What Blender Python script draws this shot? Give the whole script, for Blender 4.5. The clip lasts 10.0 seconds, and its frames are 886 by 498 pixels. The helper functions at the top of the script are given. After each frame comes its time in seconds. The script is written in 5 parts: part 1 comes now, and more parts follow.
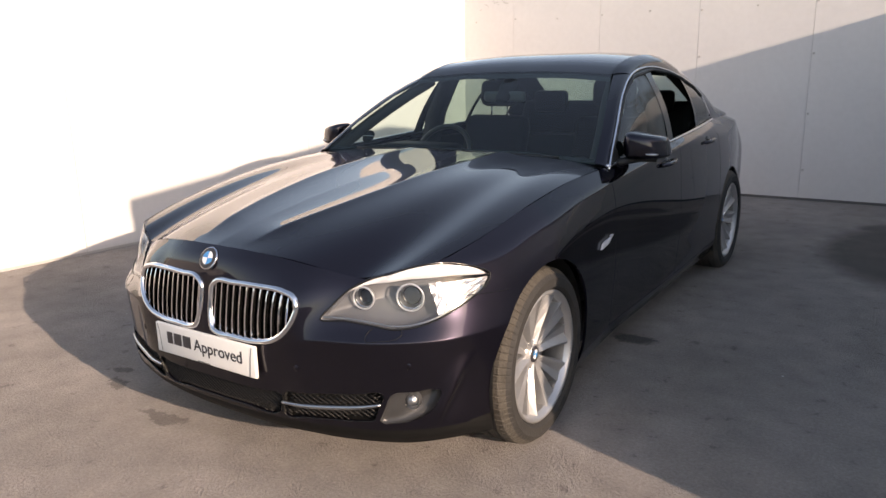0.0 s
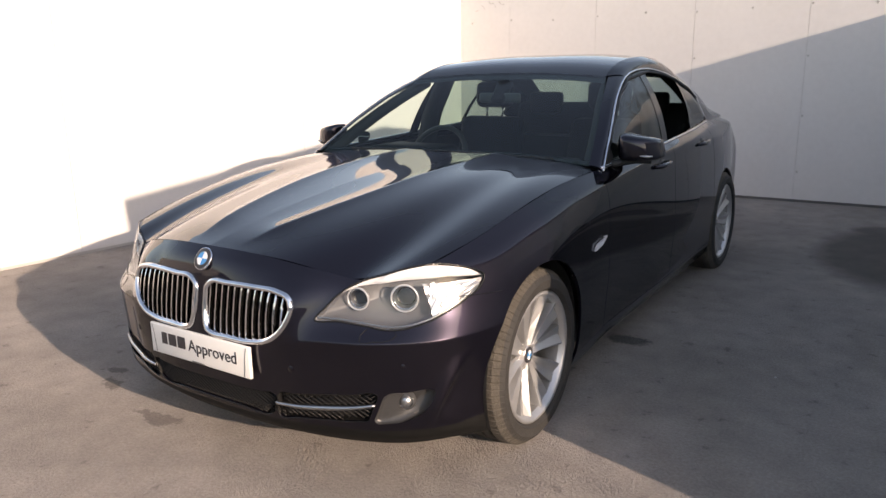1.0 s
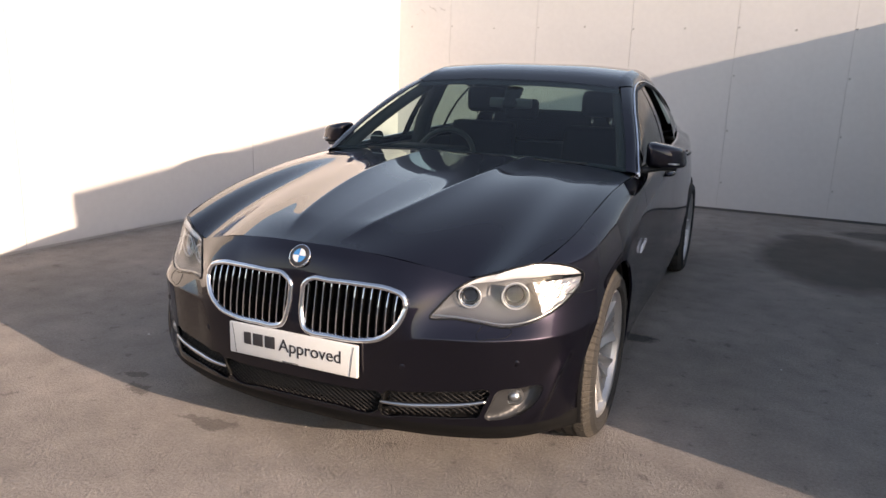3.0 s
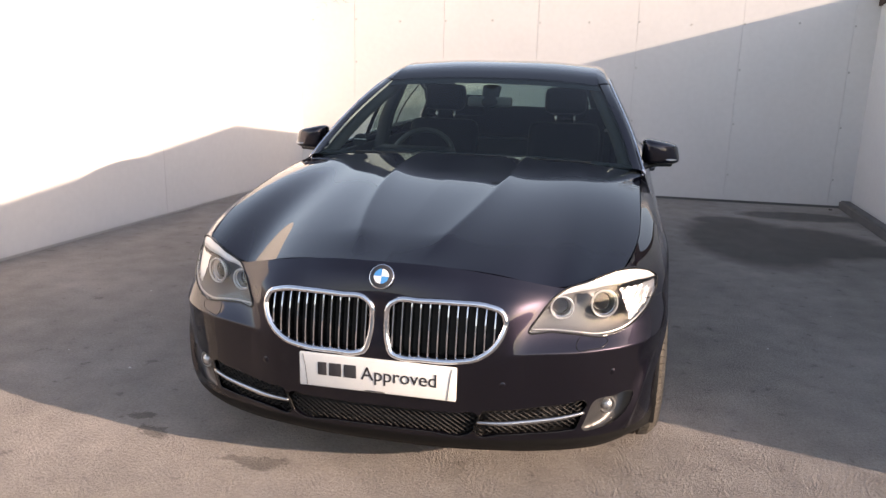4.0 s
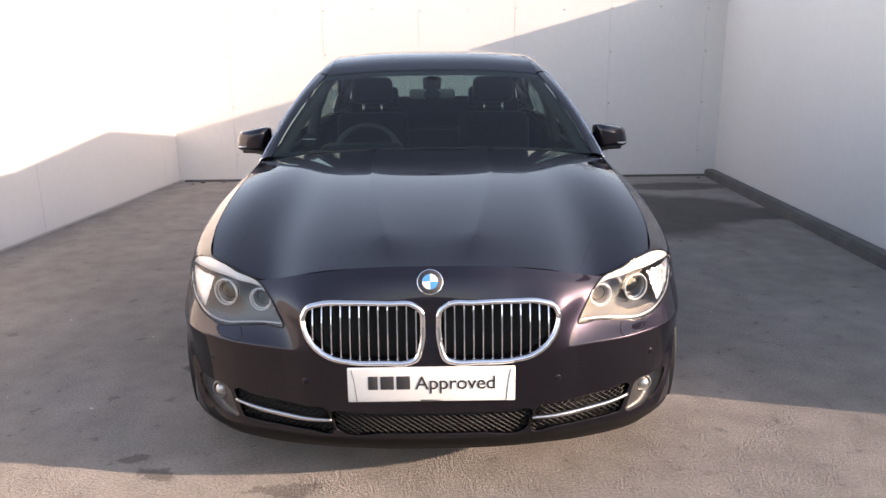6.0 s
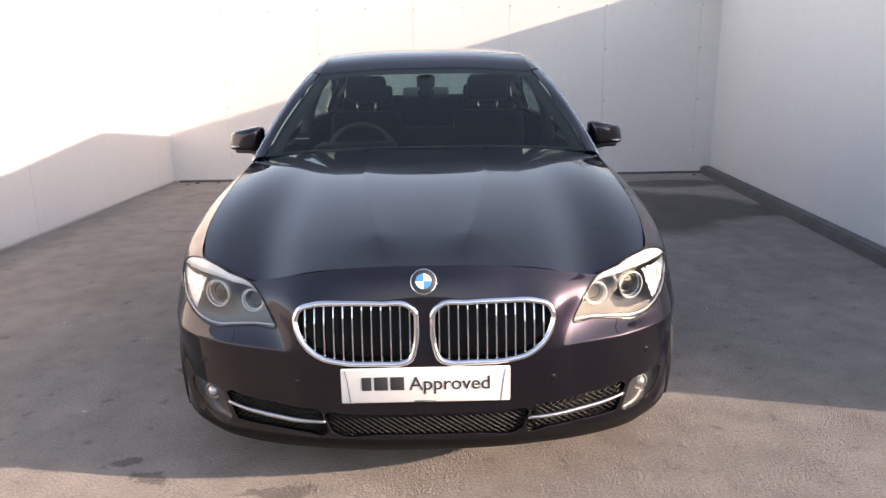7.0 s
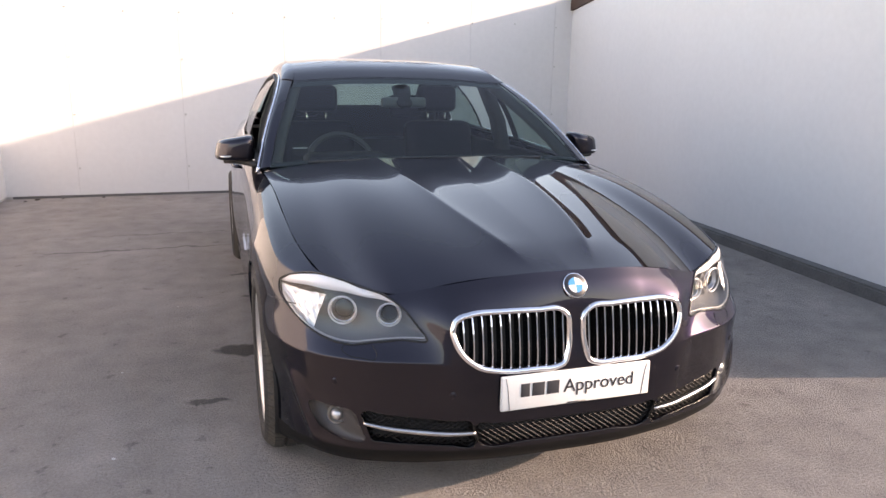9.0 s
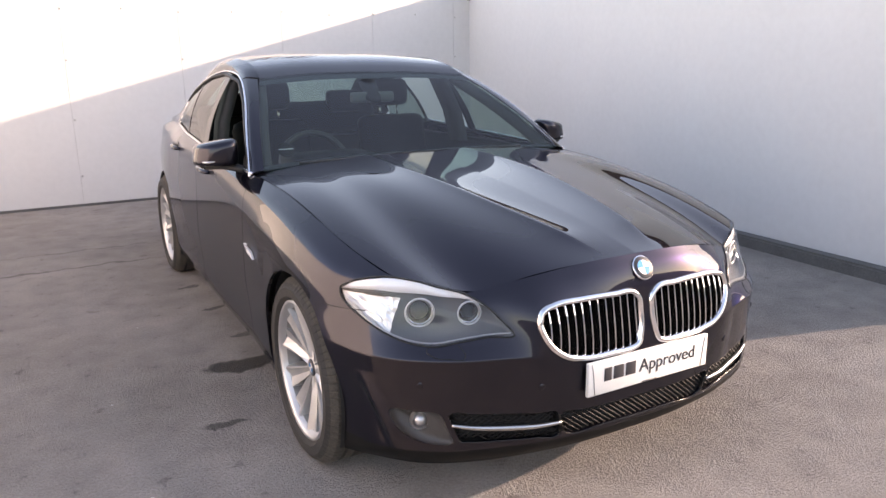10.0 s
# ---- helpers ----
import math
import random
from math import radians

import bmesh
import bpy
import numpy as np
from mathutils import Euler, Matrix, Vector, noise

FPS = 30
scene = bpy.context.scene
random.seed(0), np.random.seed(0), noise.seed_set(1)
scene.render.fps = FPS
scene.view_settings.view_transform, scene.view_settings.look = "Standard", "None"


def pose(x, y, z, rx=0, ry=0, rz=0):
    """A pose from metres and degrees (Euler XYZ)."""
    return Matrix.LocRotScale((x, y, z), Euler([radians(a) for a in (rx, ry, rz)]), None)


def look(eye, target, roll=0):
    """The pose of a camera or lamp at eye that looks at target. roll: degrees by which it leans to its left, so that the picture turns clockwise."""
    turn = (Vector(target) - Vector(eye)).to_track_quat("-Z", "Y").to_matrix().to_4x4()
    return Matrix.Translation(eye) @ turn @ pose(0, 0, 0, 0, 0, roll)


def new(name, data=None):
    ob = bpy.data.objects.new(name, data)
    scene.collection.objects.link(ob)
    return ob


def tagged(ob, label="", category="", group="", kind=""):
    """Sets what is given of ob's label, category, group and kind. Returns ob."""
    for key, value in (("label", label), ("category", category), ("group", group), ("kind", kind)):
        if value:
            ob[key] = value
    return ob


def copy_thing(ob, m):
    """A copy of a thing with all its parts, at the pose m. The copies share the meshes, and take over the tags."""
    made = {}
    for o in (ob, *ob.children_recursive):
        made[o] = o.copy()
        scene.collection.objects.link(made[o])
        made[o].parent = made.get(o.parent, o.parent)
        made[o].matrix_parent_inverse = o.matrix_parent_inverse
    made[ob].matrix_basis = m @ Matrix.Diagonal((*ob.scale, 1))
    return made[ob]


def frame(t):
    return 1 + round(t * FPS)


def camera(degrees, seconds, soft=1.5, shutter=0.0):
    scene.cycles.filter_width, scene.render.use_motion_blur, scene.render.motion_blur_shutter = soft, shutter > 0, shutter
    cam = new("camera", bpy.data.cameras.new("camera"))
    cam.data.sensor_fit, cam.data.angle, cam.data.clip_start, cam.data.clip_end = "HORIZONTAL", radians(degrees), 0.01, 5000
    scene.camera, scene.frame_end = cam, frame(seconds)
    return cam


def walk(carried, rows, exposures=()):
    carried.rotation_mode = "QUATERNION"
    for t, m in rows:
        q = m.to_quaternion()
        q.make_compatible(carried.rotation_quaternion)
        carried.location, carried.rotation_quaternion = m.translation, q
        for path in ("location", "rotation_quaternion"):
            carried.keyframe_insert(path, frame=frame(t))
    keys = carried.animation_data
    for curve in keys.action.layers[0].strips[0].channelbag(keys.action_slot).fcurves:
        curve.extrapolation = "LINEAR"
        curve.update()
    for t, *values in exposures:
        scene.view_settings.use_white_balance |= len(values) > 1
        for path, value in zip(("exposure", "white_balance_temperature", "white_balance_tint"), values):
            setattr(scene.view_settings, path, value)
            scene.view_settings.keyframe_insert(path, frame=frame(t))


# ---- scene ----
cam = camera(62.5, 10.0)
PATH = [
    (0, (2.034, -1.544, 1.383), (0.958, 0.075, 0.913), -1.1),
    (0.5, (2.036, -1.545, 1.383), (0.965, 0.078, 0.914), -1.1),
    (1, (2.043, -1.547, 1.387), (0.976, 0.078, 0.918), -0.9),
    (1.5, (2.045, -1.529, 1.377), (0.937, 0.071, 0.915), -1.0),
    (2, (1.955, -1.601, 1.37), (0.873, 0.015, 0.906), -1.1),
    (2.5, (1.726, -1.79, 1.366), (0.765, -0.091, 0.906), 0.4),
    (4, (0.648, -2.081, 1.408), (0.244, -0.179, 0.935), 1.4),
    (4.5, (0.335, -2.026, 1.412), (0.066, -0.106, 0.919), -0.6),
    (5, (0.074, -2.083, 1.430), (-0.045, -0.152, 0.928), 0.1),
    (5.5, (0.025, -2.098, 1.434), (0.012, -0.163, 0.933), 0.1),
    (7, (0.04, -2.073, 1.430), (0.059, -0.138, 0.924), -1.0),
    (7.5, (-0.101, -2.071, 1.426), (-0.013, -0.136, 0.93), 0.4),
    (8, (-0.423, -2.099, 1.436), (-0.147, -0.18, 0.953), 0.8),
    (8.5, (-0.698, -2.011, 1.422), (-0.268, -0.115, 0.957), 0.9),
    (9, (-1.072, -1.915, 1.418), (-0.475, -0.068, 0.946), 1.0),
    (9.5, (-1.423, -1.825, 1.44), (-0.656, -0.043, 0.951), 0.4),
    (10, (-1.652, -1.625, 1.421), (-0.72, 0.074, 0.927), -0.8),
]
EXPOSURES = [(0.0, 1.32, 8900, 23), (1.5, 1.32, 8900, 23), (2.5, 1.24, 8900, 23), (4.0, 1.74, 9050, 25), (5.5, 2.01, 9050, 26), (7.5, 2.05, 9050, 26), (9.0, 2.20, 9050, 27), (10.0, 2.29, 9050, 28)]
walk(cam, [(t, look(eye, target, roll)) for t, eye, target, roll in PATH], EXPOSURES)

# ---- light ----
SUN_WAY = Vector((-1.0, 0.268, -0.308)).normalized()
world = bpy.data.worlds.new("sky")
scene.world = world
world.use_nodes = True
_nt = world.node_tree
_sky = _nt.nodes.new("ShaderNodeTexSky")
_sky.sky_type, _sky.sun_disc = "NISHITA", False
_sky.dust_density, _sky.ozone_density = 0.6, 1.4
_sky.sun_elevation = math.asin(-SUN_WAY.z)
_sky.sun_rotation = math.atan2(-SUN_WAY.x, -SUN_WAY.y)
_nt.links.new(_sky.outputs["Color"], _nt.nodes["Background"].inputs["Color"])
_nt.nodes["Background"].inputs["Strength"].default_value = 0.145
sun = new("sun", bpy.data.lights.new("sun", "SUN"))
sun.data.energy, sun.data.angle, sun.data.color = 2.4, radians(0.5), (1.0, 0.955, 0.90)
sun.matrix_world = look((8, -3, 5), Vector((8, -3, 5)) + SUN_WAY)

# ---- materials ----
def material(name, color, rough=0.5, metal=0.0, vary=0.0, scale=8.0, bump=0.0, bump_scale=60.0, coat=0.0, spec=0.5, detail=4.0, coat_rough=0.015):
    """A principled surface whose colour varies at two scales, with a fine relief."""
    m = bpy.data.materials.new(name)
    m.use_nodes = True
    nt = m.node_tree
    b = nt.nodes["Principled BSDF"]
    b.inputs["Base Color"].default_value = (*color, 1)
    b.inputs["Roughness"].default_value = rough
    b.inputs["Metallic"].default_value = metal
    b.inputs["Specular IOR Level"].default_value = spec
    b.inputs["Coat Weight"].default_value = coat
    b.inputs["Coat Roughness"].default_value = coat_rough
    if vary or bump:
        tc = nt.nodes.new("ShaderNodeTexCoord")
    if vary:
        big, small = nt.nodes.new("ShaderNodeTexNoise"), nt.nodes.new("ShaderNodeTexNoise")
        big.inputs["Scale"].default_value, big.inputs["Detail"].default_value = scale, detail
        small.inputs["Scale"].default_value, small.inputs["Detail"].default_value = scale * 14, 3
        add = nt.nodes.new("ShaderNodeMath")
        add.operation = "ADD"
        ramp = nt.nodes.new("ShaderNodeMapRange")
        ramp.inputs["From Min"].default_value, ramp.inputs["From Max"].default_value = 0.6, 1.4
        ramp.inputs["To Min"].default_value, ramp.inputs["To Max"].default_value = 1 - vary, 1 + vary
        mul = nt.nodes.new("ShaderNodeVectorMath")
        mul.operation = "SCALE"
        mul.inputs[0].default_value = color
        for n in (big, small):
            nt.links.new(tc.outputs["Object"], n.inputs["Vector"])
        nt.links.new(big.outputs["Fac"], add.inputs[0])
        nt.links.new(small.outputs["Fac"], add.inputs[1])
        nt.links.new(add.outputs[0], ramp.inputs["Value"])
        nt.links.new(ramp.outputs["Result"], mul.inputs["Scale"])
        nt.links.new(mul.outputs["Vector"], b.inputs["Base Color"])
    if bump:
        n, bp = nt.nodes.new("ShaderNodeTexNoise"), nt.nodes.new("ShaderNodeBump")
        n.inputs["Scale"].default_value, n.inputs["Detail"].default_value = bump_scale, 5
        bp.inputs["Strength"].default_value, bp.inputs["Distance"].default_value = bump, 0.01
        nt.links.new(tc.outputs["Object"], n.inputs["Vector"])
        nt.links.new(n.outputs["Fac"], bp.inputs["Height"])
        nt.links.new(bp.outputs["Normal"], b.inputs["Normal"])
    return m


def glass(name, tint, rough=0.0, solid=0.0):
    """Thin clear glass: a tinted see-through sheet with a mirror gloss that grows at grazing angles."""
    m = bpy.data.materials.new(name)
    m.use_nodes = True
    nt = m.node_tree
    nt.nodes.remove(nt.nodes["Principled BSDF"])
    tr, gl, mix, face = (nt.nodes.new("ShaderNode" + k) for k in ("BsdfTransparent", "BsdfGlossy", "MixShader", "LayerWeight"))
    tr.inputs["Color"].default_value = (*tint, 1)
    gl.inputs["Roughness"].default_value = rough
    face.inputs["Blend"].default_value = 0.5
    power, gain = nt.nodes.new("ShaderNodeMath"), nt.nodes.new("ShaderNodeMath")
    power.operation, gain.operation = "POWER", "MULTIPLY_ADD"
    power.inputs[1].default_value = 5.0
    gain.inputs[1].default_value, gain.inputs[2].default_value = 0.85, 0.055
    nt.links.new(face.outputs["Facing"], power.inputs[0])
    nt.links.new(power.outputs[0], gain.inputs[0])
    nt.links.new(gain.outputs[0], mix.inputs[0])
    nt.links.new(tr.outputs[0], mix.inputs[1])
    nt.links.new(gl.outputs[0], mix.inputs[2])
    nt.links.new(mix.outputs[0], nt.nodes["Material Output"].inputs["Surface"])
    return m


PAINT = material("dark_metallic_paint", (0.0160, 0.0138, 0.0225), rough=0.31, metal=0.85, vary=0.15, scale=300, spec=0.03, coat=1.0, coat_rough=0.006)
PAINT.node_tree.nodes["Principled BSDF"].inputs["Specular Tint"].default_value = (0.20, 0.18, 0.28, 1)
PAINT.node_tree.nodes["Principled BSDF"].inputs["Coat IOR"].default_value = 1.47
BLACK_GLOSS = material("black_gloss_trim", (0.008, 0.008, 0.008), rough=0.15)
BLACK_PLASTIC = material("black_plastic", (0.012, 0.012, 0.012), rough=0.55, vary=0.2, scale=30, bump=0.1, bump_scale=400)
LIP = material("black_lip_plastic", (0.007, 0.007, 0.007), rough=0.6, spec=0.15, vary=0.2, scale=30)
CHROME = material("chrome", (0.78, 0.78, 0.80), rough=0.08, metal=1.0)
SATIN = material("satin_chrome", (0.48, 0.48, 0.48), rough=0.28, metal=1.0)
ALLOY = material("alloy_silver", (0.56, 0.56, 0.56), rough=0.40, metal=0.8, vary=0.06, scale=20)
RIM_DARK = material("dusty_rim_barrel", (0.34, 0.33, 0.315), rough=0.42, metal=0.7, vary=0.2, scale=20)
RUBBER = material("tyre_rubber", (0.024, 0.0225, 0.021), rough=0.75, vary=0.3, scale=14, bump=0.2, bump_scale=120)
TREAD = material("dusty_tyre_tread", (0.068, 0.060, 0.050), rough=0.9, vary=0.45, scale=9, bump=0.4, bump_scale=150)
DISC = material("brake_disc_steel", (0.25, 0.24, 0.23), rough=0.4, metal=0.8, vary=0.2, scale=30)
CABIN = material("dark_cabin_plastic", (0.005, 0.005, 0.0055), spec=0.2, rough=0.6, vary=0.2, scale=30, bump=0.1, bump_scale=300)
LEATHER = material("black_leather", (0.005, 0.0048, 0.0048), rough=0.6, spec=0.1, vary=0.25, scale=12, bump=0.2, bump_scale=200)
SCREEN_GLASS = glass("tinted_windscreen_glass", (0.52, 0.65, 0.61))
SIDE_GLASS = glass("tinted_side_glass", (0.46, 0.55, 0.52))
LENS_GLASS = glass("clear_lens", (0.94, 0.95, 0.96))
WHITE_PLATE = material("white_plate_plastic", (0.72, 0.72, 0.70), rough=0.35, vary=0.05, scale=12)
PRINT = material("dark_print", (0.03, 0.03, 0.035), rough=0.4)
BLUE = material("badge_blue", (0.03, 0.25, 0.55), rough=0.2, coat=1.0)
WHITE = material("badge_white", (0.8, 0.8, 0.8), rough=0.2, coat=1.0)
REFLECTOR = material("lamp_reflector", (0.70, 0.70, 0.70), rough=0.36, metal=1.0)
LAMP_GREY = material("lamp_housing_grey", (0.115, 0.117, 0.122), rough=0.42, metal=0.1)
LAMP_RING = material("lamp_light_ring", (0.55, 0.56, 0.57), rough=0.3, metal=0.4)
BULB_GLASS = material("lamp_projector_glass", (0.012, 0.013, 0.015), rough=0.04, spec=0.3)
ADDED_WALL_GREY = material("added_wall_grey", (0.33, 0.33, 0.33), rough=0.85, vary=0.12, scale=0.8, bump=0.1, bump_scale=20)
FOG_GREY = material("fog_lamp_grey", (0.05, 0.05, 0.051), rough=0.35, metal=0.3)
PANEL_WHITE = material("white_painted_panel", (0.635, 0.625, 0.62), rough=0.5, vary=0.04, scale=1.3, bump=0.06, bump_scale=14)
KERB = material("kerb_dark_concrete", (0.115, 0.112, 0.108), rough=0.9, vary=0.3, scale=6, bump=0.5, bump_scale=60)
CAP = material("brown_wall_cap", (0.06, 0.03, 0.02), rough=0.7, vary=0.3, scale=5)
DARK_MARK = material("dark_thin_mark", (0.16, 0.14, 0.12), rough=0.8, vary=0.3, scale=60)
SCREW = material("screw_zinc", (0.45, 0.44, 0.42), rough=0.4, metal=0.8)
MESH_GREY = material("grey_mesh_plastic", (0.009, 0.009, 0.0095), rough=0.5, spec=0.3)
# near-white base colour that stands in for bright reflections
SHEEN_WHITE = material("sheen_white_silver", (0.82, 0.82, 0.83), rough=0.25, metal=0.15)
TRIM_GREY = material("dark_grey_trim", (0.035, 0.035, 0.036), rough=0.8, vary=0.1, scale=40)
TEXTILE = material("dark_headlining", (0.045, 0.045, 0.045), rough=0.9, vary=0.1, scale=40)
BARK = material("bark", (0.07, 0.055, 0.045), rough=0.9, vary=0.3, scale=9)


def asphalt_with_stains(stains):
    """Worn asphalt: stone grain, blotches, and damp or oily stains given as x, y, radius x, radius y, depth."""
    m = bpy.data.materials.new("worn_asphalt")
    m.use_nodes = True
    nt = m.node_tree
    b = nt.nodes["Principled BSDF"]
    tc = nt.nodes.new("ShaderNodeTexCoord")

    def noise_tex(scale, detail=4.0, rough=0.55):
        n = nt.nodes.new("ShaderNodeTexNoise")
        n.inputs["Scale"].default_value, n.inputs["Detail"].default_value, n.inputs["Roughness"].default_value = scale, detail, rough
        nt.links.new(tc.outputs["Object"], n.inputs["Vector"])
        return n

    def math_node(op, a, c=None, clamp=False):
        n = nt.nodes.new("ShaderNodeMath")
        n.operation, n.use_clamp = op, clamp
        for i, v in enumerate((a, c)):
            if v is None:
                continue
            if isinstance(v, (int, float)):
                n.inputs[i].default_value = v
            else:
                nt.links.new(v, n.inputs[i])
        return n.outputs[0]

    def ranged(v, a, c, lo, hi):
        n = nt.nodes.new("ShaderNodeMapRange")
        for k, w in zip(("From Min", "From Max", "To Min", "To Max"), (a, c, lo, hi)):
            n.inputs[k].default_value = w
        nt.links.new(v, n.inputs["Value"])
        return n.outputs["Result"]

    wobble = noise_tex(6.0, 8.0, 0.72)
    shift = nt.nodes.new("ShaderNodeVectorMath")
    shift.operation = "MULTIPLY_ADD"
    shift.inputs[1].default_value = (0.24, 0.24, 0)
    nt.links.new(wobble.outputs["Color"], shift.inputs[0])
    nt.links.new(tc.outputs["Object"], shift.inputs[2])
    mask = None
    for x, y, rx, ry, strong in stains:
        mp = nt.nodes.new("ShaderNodeMapping")
        mp.vector_type = "TEXTURE"
        mp.inputs["Location"].default_value = (x + 0.12, y + 0.12, 0)
        mp.inputs["Scale"].default_value = (rx, ry, 1e6)
        nt.links.new(shift.outputs[0], mp.inputs["Vector"])
        ln = nt.nodes.new("ShaderNodeVectorMath")
        ln.operation = "LENGTH"
        nt.links.new(mp.outputs[0], ln.inputs[0])
        one = ranged(ln.outputs["Value"], 1.12, 0.80, 0.0, strong)
        mask = one if mask is None else math_node("MAXIMUM", mask, one)
    grain, blotch, broad = noise_tex(75, 5.0, 0.75), noise_tex(5.5, 5.0), noise_tex(0.9, 3.0)
    value = math_node("MULTIPLY", ranged(grain.outputs["Fac"], 0.3, 0.7, 0.80, 1.20), ranged(blotch.outputs["Fac"], 0.3, 0.7, 0.87, 1.13))
    value = math_node("MULTIPLY", value, ranged(broad.outputs["Fac"], 0.3, 0.7, 0.85, 1.15))
    specks = noise_tex(11.0, 3.0, 0.6)
    value = math_node("MULTIPLY", value, ranged(specks.outputs["Fac"], 0.29, 0.36, 0.72, 1.0))
    value = math_node("MULTIPLY", value, math_node("SUBTRACT", 1.0, mask))
    mul = nt.nodes.new("ShaderNodeVectorMath")
    mul.operation = "SCALE"
    mul.inputs[0].default_value = (0.378, 0.342, 0.315)
    nt.links.new(value, mul.inputs["Scale"])
    nt.links.new(mul.outputs["Vector"], b.inputs["Base Color"])
    nt.links.new(ranged(mask, 0.0, 0.7, 0.88, 0.55), b.inputs["Roughness"])
    b.inputs["Specular IOR Level"].default_value = 0.3
    b.inputs["Diffuse Roughness"].default_value = 1.0
    bp = nt.nodes.new("ShaderNodeBump")
    bp.inputs["Strength"].default_value, bp.inputs["Distance"].default_value = 1.0, 0.031
    stones = nt.nodes.new("ShaderNodeTexVoronoi")
    stones.inputs["Scale"].default_value = 95.0
    nt.links.new(tc.outputs["Object"], stones.inputs["Vector"])
    nt.links.new(math_node("SUBTRACT", grain.outputs["Fac"], math_node("MULTIPLY", stones.outputs["Distance"], 0.35)), bp.inputs["Height"])
    nt.links.new(bp.outputs["Normal"], b.inputs["Normal"])
    return m


# damp patch by the corner, drips beside the car, oil spots before the bumper, a crack
ASPHALT = asphalt_with_stains([
    (2.05, 4.75, 0.62, 1.02, 0.68), (2.55, 4.85, 0.60, 0.68, 0.68), (2.75, 6.15, 0.62, 0.26, 0.62), (3.05, 4.62, 0.42, 0.30, 0.66), (1.95, 5.65, 0.35, 0.22, 0.6), (0.86, 2.03, 0.12, 0.075, 0.7),
    (-1.13, 0.35, 0.06, 0.035, 0.55), (-1.0, 0.25, 0.07, 0.03, 0.5), (-0.53, 0.15, 0.13, 0.03, 0.4), (-0.9, 1.78, 0.20, 0.075, 0.85), (-1.12, 1.19, 0.11, 0.035, 0.7),
    (-0.82, 2.2, 0.05, 0.04, 0.6), (-0.86, 2.73, 0.07, 0.03, 0.65), (-0.9, 3.27, 0.06, 0.03, 0.65), (-1.7, 4.2, 0.75, 0.018, 0.55), (-1.5, 4.75, 0.6, 0.014, 0.45)])
MIRROR_SHELL = material("cabin_mirror_shell", (0.09, 0.09, 0.092), rough=0.5)
STEERING = material("steering_leather", (0.03, 0.03, 0.03), rough=0.35)

# ---- building blocks ----
def mesh_object(name, bm, mat, parent=None, label="", smooth=True):
    me = bpy.data.meshes.new(name)
    bm.normal_update()
    bm.to_mesh(me)
    bm.free()
    me.materials.append(mat)
    if smooth:
        me.polygons.foreach_set("use_smooth", [True] * len(me.polygons))
    ob = new(name, me)
    if parent:
        ob.parent = parent
    if label:
        ob["label"] = label
    return ob


def part(name, bm, mat, parent, label="", smooth=True):
    return mesh_object(name, bm, mat, parent, label, smooth)


def box(bm, lo, hi, bevel=0.0, turn=None):
    """A box between two corners, with rounded edges."""
    lo, hi = Vector(lo), Vector(hi)
    made = bmesh.ops.create_cube(bm, size=1, matrix=Matrix.Translation((lo + hi) / 2) @ Matrix.Diagonal((*(hi - lo), 1)))
    vs = made["verts"]
    if bevel:
        es = list({e for v in vs for e in v.link_edges})
        out = bmesh.ops.bevel(bm, geom=es, offset=bevel, segments=2, profile=0.5, affect="EDGES")
        vs = list({v for f in out["faces"] for v in f.verts} | {v for v in vs if v.is_valid})
    if turn is not None:
        bmesh.ops.transform(bm, matrix=turn, verts=[v for v in vs if v.is_valid])
    return bm


def prism(bm, base, z0, z1):
    """An upright prism over a plan outline; z1 may be one height or one per corner."""
    tops = z1 if isinstance(z1, (list, tuple)) else [z1] * len(base)
    lo = [bm.verts.new((x, y, z0)) for x, y in base]
    hi = [bm.verts.new((x, y, z)) for (x, y), z in zip(base, tops)]
    n = len(base)
    bm.faces.new(lo[::-1])
    bm.faces.new(hi)
    for i in range(n):
        bm.faces.new((lo[i], lo[(i + 1) % n], hi[(i + 1) % n], hi[i]))
    bmesh.ops.recalc_face_normals(bm, faces=bm.faces)
    return bm


JOINT = material("joint_shadow_board", (0.45, 0.44, 0.43), rough=0.9)


# ---- the yard ----
LEFT_BACK, RIGHT_BACK = (-3.16, 6.88), (3.45, 6.88)
LEFT_FRONT, RIGHT_FRONT = (-3.653, 0.3), (3.07, 0.30)


def along(a, b, d):
    """The point d metres from a towards b, and the unit vectors along and to the left of it."""
    v = Vector((b[0] - a[0], b[1] - a[1]))
    v.normalize()
    return Vector(a) + v * d, v, Vector((-v.y, v.x))


def plan_strip(a, b, t0, t1):
    """The plan outline of a strip along a-b between the offsets t0 and t1 to its left."""
    _, v, n = along(a, b, 0)
    a, b = Vector(a), Vector(b)
    return [tuple(a + n * t0), tuple(b + n * t0), tuple(b + n * t1), tuple(a + n * t1)]


ground = mesh_object("ground", prism(bmesh.new(), [(-400, -400), (400, -400), (400, 400), (-400, 400)], -0.3, 0.0), ASPHALT, smooth=False)
tagged(ground, "worn grey-brown asphalt yard with damp stains", "ground", kind="structure")



